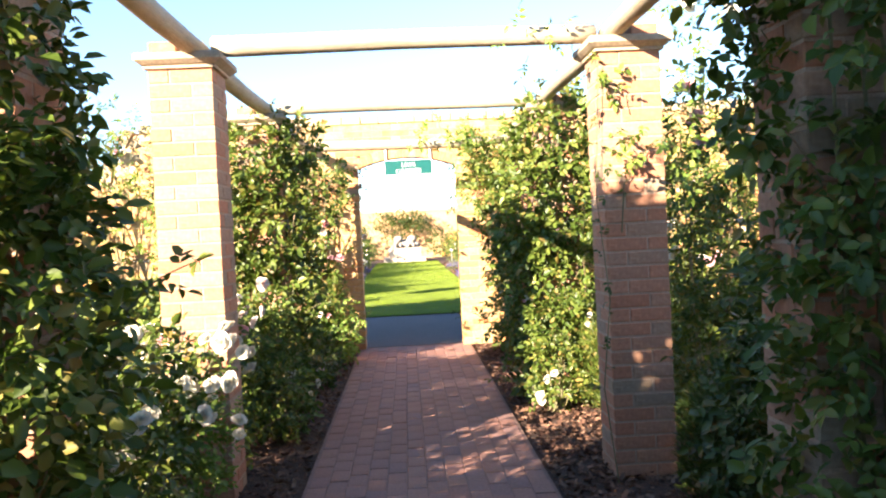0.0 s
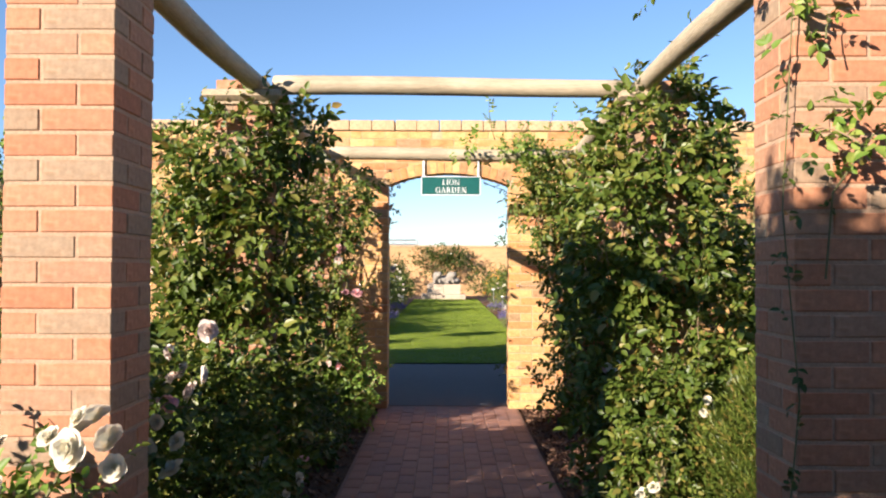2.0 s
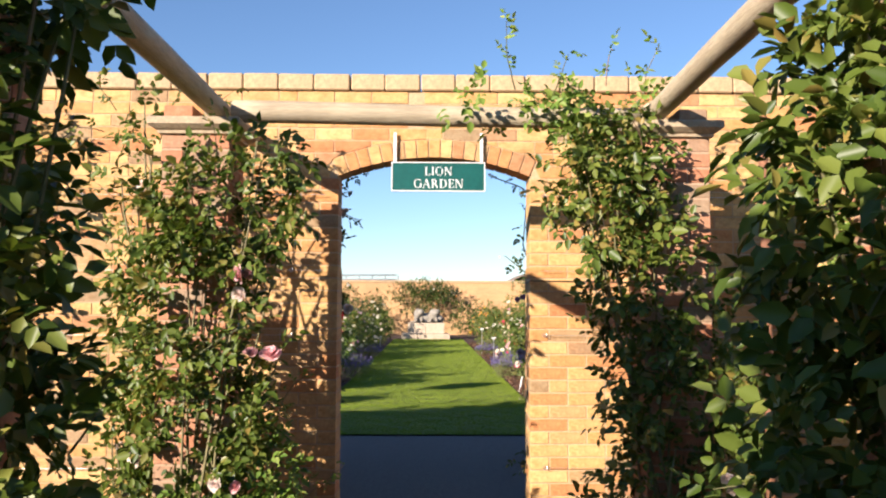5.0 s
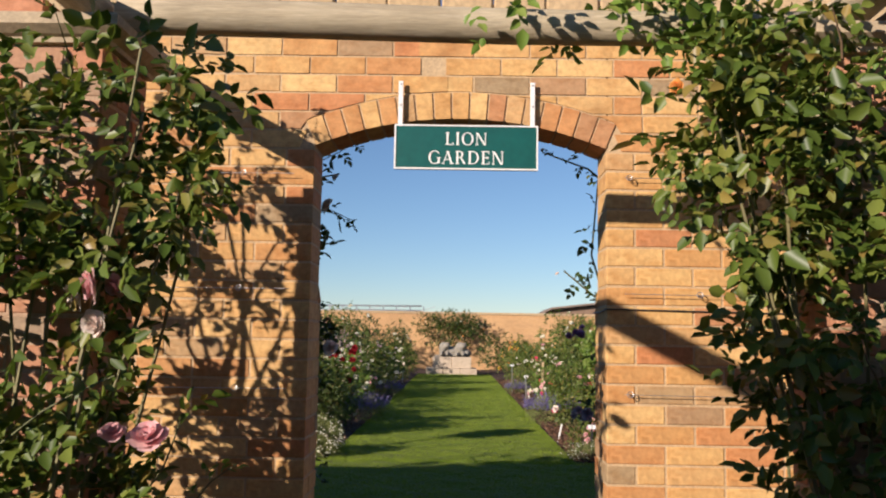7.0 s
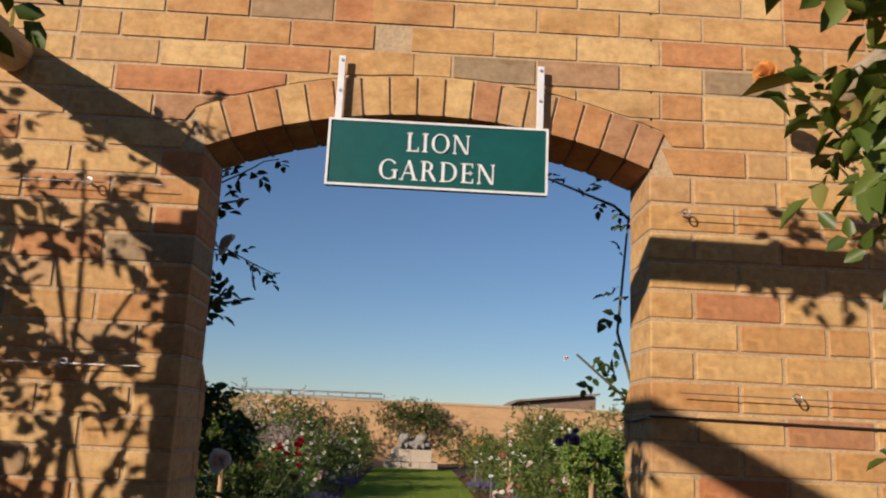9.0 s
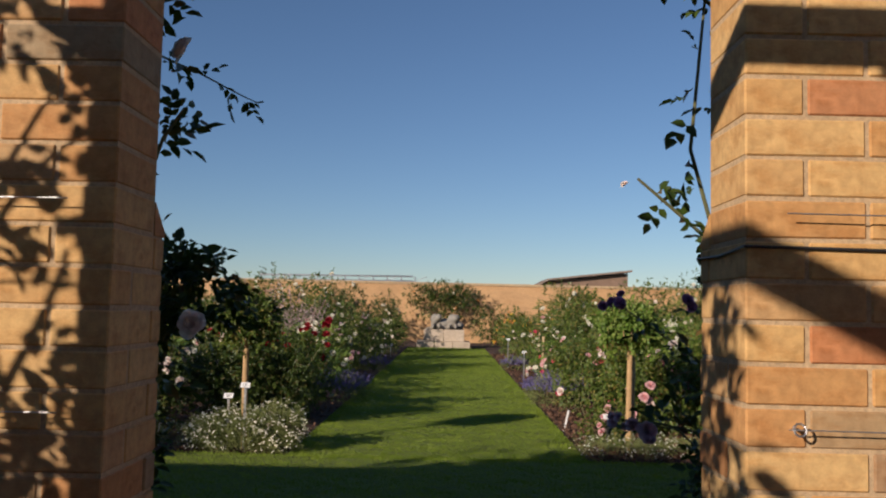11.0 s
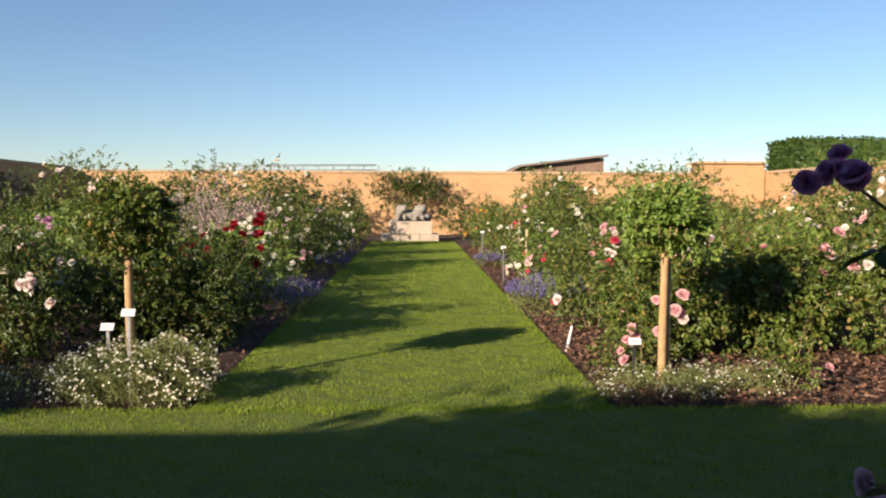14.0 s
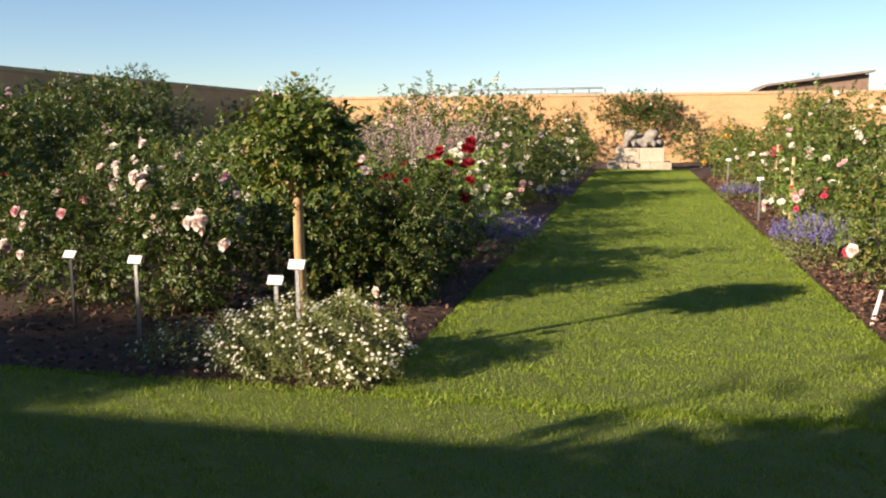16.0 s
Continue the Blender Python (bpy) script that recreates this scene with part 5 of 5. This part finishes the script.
daisies("daisy_clump", -2.5, 16.75, 0.42, 0.28, 1200, 210, 82, "low clump of white daisies at the edge of the bed")
daisies("daisy_clump", 1.75, 16.72, 0.42, 0.22, 1300, 240, 83, "low straggling clump of white daisies")
daisies("daisy_clump", 2.3, 16.85, 0.35, 0.2, 900, 150, 84, "low straggling clump of white daisies")


def spikes(name, x, y, r, h, n, mat, label, category, seed, group=""):
    """A mound of upright flower spikes over grey-green leaves."""
    rng = np.random.default_rng(seed)
    top = base(name, x, y, 0, label, category, group)
    p, d = in_lobes(rng, [(0, 0, h * 0.3, r, r, h * 0.4)], 500, 0.4, -0.6)
    data_part("foliage", array_mesh("foliage", [leaf_arrays(rng, p, d + np.array((0, 0, 0.6)), rng.normal(0, 1, p.shape), 0.03 * rng.uniform(0.7, 1.3, len(p)), TRIPLE, 0.5)], leaf_grey), top)
    a, q = rng.uniform(0, 6.283, n), rng.uniform(0, 1, n) ** 0.5
    b = np.stack([r * q * np.cos(a), r * q * np.sin(a), h * 0.35 * np.ones(n)], axis=1)
    d = unit(np.stack([np.cos(a) * q * 0.7, np.sin(a) * q * 0.7, np.ones(n)], axis=1) + rng.normal(0, 0.15, (n, 3)))
    L = h * 0.65 * rng.uniform(0.6, 1.1, n) * (1 - 0.35 * q)
    fl = []
    for t in np.linspace(0.3, 1.0, 9 if h < 1 else 16):
        fl.append(b + d * (L * t)[:, None] + rng.normal(0, 0.008 if h < 1 else 0.022 * (1.15 - t), b.shape))
    c = np.concatenate(fl)
    s = 0.011 if h < 1 else 0.016
    u = unit(rng.normal(size=c.shape))
    w = unit(np.cross(u, rng.normal(size=c.shape)))
    v = np.stack([c - u * s, c + w * s, c + u * s, c - w * s], axis=1).reshape(-1, 3)
    data_part("inflorescence", array_mesh("inflorescence", [(v, np.arange(len(v)).reshape(-1, 4))], mat), top)
    return top


CAT = "catmint by the lawn"
for x, y, r, h, sd in ((-1.62, 21.2, 0.42, 0.52, 1), (-1.55, 22.0, 0.32, 0.45, 2), (1.62, 21.0, 0.36, 0.62, 3), (1.55, 21.8, 0.3, 0.45, 4), (-1.6, 27.5, 0.3, 0.4, 5), (1.6, 28.5, 0.3, 0.4, 6)):
    spikes("catmint", x, y, r, h, 170, spike_mat, "mound of violet blue catmint beside the grass", "catmint", 90 + sd, CAT)
for x, y, sd in ((-3.35, 24.0, 1), (-2.95, 24.9, 4)):
    spikes("salvia", x, y, 0.4, 1.95, 95, salvia_mat, "tall clump of mauve salvia spikes", "salvia", 100 + sd, "salvias")

# ---- rose beds ----
BED = "roses of the beds"


def bush(x, y, r, h, colours, flowers, seed, tone="leafy", leaves=900, leaf=0.036, mat=None, bloom=0.08, fine=True, gap=-0.2, fbox=None, shoots=10):
    lobes = [(0, 0, h * 0.42, r, r, h * 0.45), (-r * 0.45, r * 0.2, h * 0.62, r * 0.6, r * 0.6, h * 0.36), (r * 0.5, -r * 0.15, h * 0.55, r * 0.55, r * 0.6, h * 0.42), (r * 0.1, r * 0.3, h * 0.75, r * 0.5, r * 0.5, h * 0.26)]
    names = {"white": "white", "blush": "blush", "pink": "pink", "crimson": "dark crimson", "cerise": "cerise", "orange": "orange", "lilac": "lilac", "yellow": "yellow", "purple": "purple"}
    words = " and ".join(names[c] for c in colours[:2])
    return rose("rose_bush", x, y, lobes, leaves, f"{tone} rose bush with {words} flowers in the bed", "rose bush", leaf, mat, colours, flowers, bloom, 9, shoots, seed, gap, fine, BED, fbox, 0.3)


# West bushes take leaf_dark: their shade is partly in the leaf colour.
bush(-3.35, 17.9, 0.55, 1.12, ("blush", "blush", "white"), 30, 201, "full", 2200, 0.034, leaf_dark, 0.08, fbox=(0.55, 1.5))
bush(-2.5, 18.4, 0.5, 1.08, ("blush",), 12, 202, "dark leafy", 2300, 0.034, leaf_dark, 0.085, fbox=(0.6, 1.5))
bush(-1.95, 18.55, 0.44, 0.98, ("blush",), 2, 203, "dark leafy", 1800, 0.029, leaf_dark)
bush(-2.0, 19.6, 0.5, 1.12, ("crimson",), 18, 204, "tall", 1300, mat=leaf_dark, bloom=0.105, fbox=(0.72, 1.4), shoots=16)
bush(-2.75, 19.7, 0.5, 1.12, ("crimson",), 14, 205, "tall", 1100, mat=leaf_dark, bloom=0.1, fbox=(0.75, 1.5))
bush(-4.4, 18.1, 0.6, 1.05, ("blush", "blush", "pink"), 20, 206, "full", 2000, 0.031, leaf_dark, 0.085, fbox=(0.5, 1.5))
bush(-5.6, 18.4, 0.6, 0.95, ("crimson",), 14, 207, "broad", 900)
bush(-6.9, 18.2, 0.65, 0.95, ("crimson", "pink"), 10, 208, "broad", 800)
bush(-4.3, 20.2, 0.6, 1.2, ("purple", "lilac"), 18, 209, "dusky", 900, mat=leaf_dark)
bush(2.25, 18.35, 0.56, 1.02, ("pink", "blush"), 17, 211, "glossy", 1700, 0.042, leaf_mid, 0.095, fbox=(0.35, 1.0))
bush(3.2, 18.5, 0.6, 1.05, ("pink",), 12, 212, "glossy", 1900, 0.05, leaf_mid, bloom=0.095)
bush(4.3, 18.3, 0.62, 1.08, ("pink", "blush"), 16, 213, "full", 1500, 0.04, bloom=0.1)
bush(5.5, 18.6, 0.62, 1.1, ("pink", "white"), 16, 214, "full", 1200, 0.04, bloom=0.09)
bush(1.95, 19.9, 0.5, 1.1, ("cerise", "pink", "blush"), 26, 215, "tall", 1100, bloom=0.09, shoots=14)
bush(2.9, 20.3, 0.6, 1.2, ("white", "cerise"), 22, 216, "tall", 900)
bush(1.65, 17.35, 0.22, 0.42, ("pink",), 7, 217, "small young", 160, bloom=0.085)
bush(2.75, 16.95, 0.2, 0.3, ("pink",), 3, 218, "small young", 120, bloom=0.08)

rngb = random.Random(11)
LEFT = (("white", "blush"), ("white",), ("blush", "white"), ("white", "lilac"), ("pink", "white"), ("crimson",))
RIGHT = (("white", "blush"), ("pink", "white"), ("white",), ("cerise", "pink"), ("blush",), ("orange", "yellow"))
for side, sets in ((-1, LEFT), (1, RIGHT)):
    y, k = (21.0 if side < 0 else 21.2), 0
    while y < 38.6:
        for col in range(5):
            x = side * (2.15 + col * 1.25 + rngb.uniform(-0.2, 0.2)) + (0.05 if side < 0 else 0)
            far = y > 27
            c = sets[rngb.randrange(5)]
            if side > 0 and y > 30 and col < 2:
                c = RIGHT[5]
            h = rngb.uniform(0.95, 1.2) + 0.1 * col + (0.15 if far else 0)
            if side < 0 and 23.0 < y < 25.4 and col == 1:
                continue
            bush(x, y + rngb.uniform(-0.3, 0.3), rngb.uniform(0.5, 0.64), h, c, (16 if col < 2 else 6) if not far else (13 if col < 2 else 6), 300 + k + (500 if side > 0 else 0), ("airy", "full", "upright")[k % 3], 520 if not far else 300, 0.042 if not far else 0.058, (leaf_dark, leaf_mid, leaf_mid, leaf_mid, leaf_light)[rngb.randrange(5)], 0.085, False, shoots=6)
            k += 1
        y += 1.35 if y < 27 else 1.8

# taller trained roses that stand out over the beds
for x, y, r, h, c, mat, sd in ((-2.9, 26.5, 0.8, 2.15, ("white",), leaf_mid, 1), (-2.6, 30.5, 0.7, 2.15, ("white",), leaf_dark, 2), (-4.6, 29.5, 0.9, 2.35, ("white",), leaf_mid, 3), (-2.05, 36.0, 0.5, 2.0, ("white",), leaf_dark, 4), (-6.2, 27.0, 0.9, 2.4, ("blush",), leaf_mid, 5),
                              (2.7, 25.5, 0.75, 1.85, ("white",), leaf_mid, 6), (4.2, 26.5, 0.9, 2.15, ("blush",), leaf_mid, 7), (6.0, 29.5, 1.0, 2.5, ("white",), leaf_mid, 8), (3.0, 30.0, 0.8, 2.15, ("white",), leaf_mid, 9), (5.9, 21.8, 1.1, 2.05, ("white", "blush"), leaf_mid, 10), (7.4, 22.8, 1.2, 2.25, ("white", "blush"), leaf_mid, 11), (8.6, 21.0, 1.1, 2.1, ("white",), leaf_mid, 12), (2.3, 37.5, 0.6, 1.5, ("orange",), leaf_mid, 13),
                              (-10.6, 25.2, 1.5, 2.1, ("lilac",), leaf_dark, 14), (-9.2, 22.6, 1.1, 1.9, ("lilac",), leaf_dark, 19), (-10.5, 27.0, 1.4, 2.4, ("blush",), leaf_dark, 15), (-8.8, 19.8, 1.1, 1.8, ("blush",), leaf_dark, 16), (-11.3, 22.5, 1.4, 2.35, ("white",), leaf_dark, 17), (-12.2, 31.0, 1.3, 2.85, ("white",), leaf_dark, 18)):
    bush(x, y, r, h, c, 50 if len(c) > 1 else 24, 900 + sd, "tall trained", 800 if sd < 14 else 1500, 0.055 if sd < 14 else 0.07, mat, 0.085, False, -0.25)


# ---- plant labels ----
def plant_label(x, y, h, dark, label, tilt=0.0):
    top = base("plant_label", x, y, 0, label, "label", "plant labels")
    part("stake", slab(-0.012, 0.012, -0.006, 0.006, 0, h, 0.002), black_paint if dark else steel, top, "thin upright stake")
    b = slab(-0.045, 0.045, -0.003, 0.003, -0.025, 0.03, 0.001)
    plate = part("plate", b, white_paint, top, "small white name plate")
    plate.matrix_basis = pose(0, -0.012, h + 0.01, -35 + tilt, 0, tilt)
    for z, w in ((0.014, 0.03), (0.002, 0.024), (-0.01, 0.018)):
        part("writing", slab(-w, w, -0.0036, -0.0028, z - 0.0018, z + 0.0018), black_paint, plate, "thin dark line of writing")


for x, y, h, dk in ((-2.08, 16.75, 0.5, 0), (-1.88, 16.58, 0.62, 0), (-3.2, 17.15, 0.52, 0), (-3.85, 17.4, 0.5, 1), (1.62, 16.95, 0.36, 1), (3.85, 17.5, 0.72, 1), (-1.62, 33.0, 0.35, 0), (1.5, 25.0, 0.6, 0), (1.5, 29.5, 0.7, 0)):
    plant_label(x, y, h, dk, "white name plate on a " + ("black" if dk else "grey") + " stake among roses", (x * 7) % 9 - 4)
for x, y, h in ((1.75, 24.0, 0.95), (2.0, 27.0, 1.05), (-2.2, 28.0, 1.1)):
    tagged(place(linked("garden_stake", tube(bmesh.new(), [(0, 0, 0), (0.01, 0, h)], [0.025, 0.022], 8), stake_wood), x, y, 0), "pale wooden stake among the roses", "stake")

tagged(place(linked("garden_stake", tube(bmesh.new(), [(0, 0, 0), (0.05, 0, 0.24)], [0.014, 0.012], 6), white_paint), 1.42, 18.6, 0), "short leaning white marker stake at the bed edge", "stake")

# ---- lion statue on its plinth ----
plinth = base("stone_plinth", -0.15, 39.9, 0, "pale sandstone plinth in two tiers at the lawn's end", "plinth")
for i, (a, b) in enumerate(((-1.0, -0.34), (-0.33, 0.33), (0.34, 0.98))):
    part("base_block", slab(a, b, 0, 1.3, 0, 0.25, 0.01), pale_stone, plinth)
for a, b in ((-0.74, -0.005), (0.005, 0.76)):
    part("upper_block", slab(a, b, 0.12, 1.15, 0.253, 0.69, 0.012), pale_stone, plinth)
bm = bmesh.new()
for x, y, z, sx, sy, sz, rz in ((-0.3, 0.6, 0.2, 0.24, 0.42, 0.2, 12), (-0.36, 0.3, 0.36, 0.17, 0.2, 0.22, 0), (-0.22, 0.18, 0.44, 0.11, 0.13, 0.12, 0), (-0.42, 0.1, 0.1, 0.06, 0.24, 0.09, 0), (-0.2, 0.1, 0.1, 0.06, 0.24, 0.09, 0),
                                (0.26, 0.62, 0.22, 0.3, 0.42, 0.24, -10), (0.3, 0.32, 0.34, 0.22, 0.22, 0.24, 0), (0.42, 0.2, 0.42, 0.12, 0.14, 0.13, 0), (0.18, 0.1, 0.1, 0.06, 0.24, 0.09, 0), (0.42, 0.1, 0.1, 0.06, 0.24, 0.09, 0), (0, 0.6, 0.04, 0.72, 0.5, 0.05, 0), (0, 0.55, 0.2, 0.34, 0.34, 0.2, 0), (0.55, 0.45, 0.14, 0.16, 0.3, 0.15, 0)):
    made = bmesh.ops.create_icosphere(bm, subdivisions=3, radius=1, matrix=pose(x, y, z, 0, 0, rz) @ Matrix.Diagonal((sx, sy, sz, 1)))
    for v in made["verts"]:
        v.co += Vector((1, 1, 1)) * 0.015 * noise.noise(v.co * 9) + v.normal * 0.02 * noise.noise(v.co * 5)
statue = linked("lion_statue", bm, statue_stone)
for q in statue.data.polygons:
    q.use_smooth = True
rm = statue.modifiers.new("one_stone", "REMESH")
rm.mode, rm.voxel_size = "VOXEL", 0.028
rm.use_smooth_shade = True
tagged(place(statue, -0.12, 40.05, 0.69), "weathered grey stone statue of two resting lions", "statue")
rose("climbing_rose", -0.3, 45.3, [(0, 0, 1.7, 1.6, 0.35, 0.75), (-0.9, 0, 2.1, 0.8, 0.3, 0.45), (0.9, 0, 1.95, 0.8, 0.3, 0.55), (0, 0, 2.3, 0.9, 0.3, 0.4), (1.9, -0.3, 0.8, 0.6, 0.5, 0.9), (-2.1, -0.3, 0.8, 0.5, 0.5, 0.9)], 1500, "broad dark climbing rose trained on the end wall", CLIMB, 0.075, leaf_dark, ("orange", "white"), 12, 0.1, 16, 20, 55, -0.15, False)


# ---- outer walls, shed, glasshouse, hedge, distance ----
def far_wall(name, x0, x1, y0, y1, h, label):
    top = base(name, 0, 0, 0, label, "wall", kind="structure")
    part("wall_body", slab(x0, x1, y0, y1, 0, h - 0.1), far_brick, top)
    along = x1 - x0 > y1 - y0
    n = int(max(x1 - x0, y1 - y0) / 0.6)
    boxes = []
    for i in range(n):
        if along:
            a = x0 + (x1 - x0) * i / n
            boxes.append((a + 0.006, a + (x1 - x0) / n - 0.006, y0 - 0.04, y1 + 0.04, h - 0.1, h))
        else:
            a = y0 + (y1 - y0) * i / n
            boxes.append((x0 - 0.04, x1 + 0.04, a + 0.006, a + (y1 - y0) / n - 0.006, h - 0.1, h))
    data_part("coping", many_boxes("coping", boxes, coping_mat), top)
    return top


far_wall("wall_far_end", -14, 14, 46, 46.25, 2.62, "long buff brick wall closing the garden")
far_wall("wall_west", -14.25, -14, 10, 46.25, 2.76, "tall brick garden wall in shade")
far_wall("wall_east", 14, 14.25, 10, 46.25, 2.62, "sunlit buff brick garden wall")
# South wall is assumed, behind the walk's start, to hold back the low sun.
far_wall("wall_south", -14, 14, -8.25, -8, 2.76, "unseen brick wall closing the first garden, added for shade")
far_wall("wall_south_west", -9.25, -9, -8, 9.98, 2.0, "brick wall beside the first garden")
far_wall("wall_south_east", 9, 9.25, -8, 9.98, 2.0, "brick wall beside the first garden")

shed = base("garden_shed", 6.4, 50.0, 0, "low shed with brown roof and pale gable behind the wall", "shed")
part("wall", slab(-2.2, 2.3, 0.0, 3.2, 0, 2.5), white_paint, shed)
for (x0, z0), (x1, z1) in (((-2.6, 2.5), (-1.6, 3.05)), ((-1.6, 3.05), (2.45, 3.55))):
    v = [(x0, -0.35, z0), (x1, -0.35, z1), (x1, 3.5, z1), (x0, 3.5, z0), (x0, -0.35, z0 - 0.09), (x1, -0.35, z1 - 0.09), (x1, 3.5, z1 - 0.09), (x0, 3.5, z0 - 0.09)]
    data_part("roof", mesh_of("roof", v, [(0, 1, 2, 3), (7, 6, 5, 4), (4, 5, 1, 0), (5, 6, 2, 1), (6, 7, 3, 2), (7, 4, 0, 3)], slate_mat), shed)
v = [(-1.6, 0.0, 2.5), (2.3, 0.0, 2.5), (2.3, 0.0, 3.4), (-1.6, 0.0, 2.92), (-1.6, 3.1, 2.5), (2.3, 3.1, 2.5), (2.3, 3.1, 3.4), (-1.6, 3.1, 2.92)]
data_part("gable", mesh_of("gable", v, BOX_FACES, board_brown), shed)

frame_house = base("glasshouse_frame", -5.5, 51, 0, "grey metal glasshouse frame showing over the wall", "glasshouse")
for z in (2.82, 3.06):
    part("rail", tube(bmesh.new(), [(-4.0, 0, z - 0.06), (3.7, 0, z)], [0.042, 0.042], 6), steel, frame_house)
for i in range(12):
    x = -4.0 + 7.7 * i / 11
    part("upright", tube(bmesh.new(), [(x, 0, 0), (x + 0.1, 0, 3.04)], [0.035, 0.035], 6), steel, frame_house)
    if i % 2:
        part("brace", tube(bmesh.new(), [(x, 0, 2.8), (x + 0.7, 0, 3.05)], [0.014, 0.014], 5), steel, frame_house)

leafy_block("tall_hedge", 14.3, 30, 42, 45, 3.75, 36000, 0.085, "tall clipped dark green hedge behind the east wall", 43)
pier = base("brick_outbuilding", 13.0, 44.5, 0, "small buff brick outbuilding in the garden corner", "building")
part("wall", slab(-1.6, 0.95, 0, 1.4, 0, 2.9), far_brick, pier)
part("roof", slab(-1.75, 0.97, -0.1, 1.45, 2.9, 3.0, 0.02), coping_mat, pier)


def hill(name, x0, x1, y, h, seed, label):
    rng = np.random.default_rng(seed)
    n = 60
    bm = bmesh.new()
    rows = []
    for dy, zf in ((0, 0.0), (4, 0.7), (9, 1.0), (18, 0.0)):
        rows.append([bm.verts.new((x0 + (x1 - x0) * i / n, y + dy, -0.1 + zf * h * (0.65 + 0.35 * math.sin(i * 0.37 + seed) * math.sin(i * 0.83 + 1) + rng.uniform(-0.1, 0.1)))) for i in range(n + 1)])
    for a, b in zip(rows, rows[1:]):
        for i in range(n):
            bm.faces.new((a[i], a[i + 1], b[i + 1], b[i])).smooth = True
    return tagged(linked(name, bm, hedge_mat), label, "trees", kind="structure")


hill("backdrop_trees", -260, 260, 320, 7.0, 3, "low far line of trees on the horizon")
# Those on the west side get the leaf tone with shade in it.
for i, (x, y, sd) in enumerate(((-12.6, 33.0, 1), (-12.4, 38.5, 2), (-12.6, 28.5, 3), (12.4, 30.0, 4), (12.6, 36.0, 5), (10.8, 44.8, 6), (5.5, 45.0, 7), (-5.5, 45.0, 8), (-9.5, 45.0, 9))):
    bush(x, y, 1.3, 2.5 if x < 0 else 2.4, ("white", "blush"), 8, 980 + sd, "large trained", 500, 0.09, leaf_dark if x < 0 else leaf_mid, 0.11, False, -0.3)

# ---- brick pavers of the path ----
path = base("brick_path", 0, 0, 0, "long brick paver path in lengthwise rows", "path", kind="structure")
part("bedding", slab(-0.665, 0.665, -8, 10.2, -0.1, -0.005), sand_joint, path)
PV = piece_mesh("paver", 0.104, 0.208, 0.06, paver_mat, 0.004)
rngp = random.Random(3)
rest = []
for c in range(12):
    x = -0.594 + c * 0.108
    y = -7.9 + (0.106 if c % 2 else 0)
    while y < 10.1:
        if 4.5 <= y < 9.8:
            data_part("paver", PV, path, pose(x + rngp.uniform(-0.0015, 0.0015), y, -0.031 + rngp.uniform(-0.002, 0.002), rngp.uniform(-0.5, 0.5), rngp.uniform(-0.6, 0.6), rngp.uniform(-0.4, 0.4)))
        else:
            rest.append((x - 0.051, x + 0.051, y - 0.103, y + 0.103, -0.06, -0.001 + rngp.uniform(-0.002, 0.002)))
        y += 0.212
tagged(data_part("paving", many_boxes("paving", rest, paver_far), path), kind="stuff")
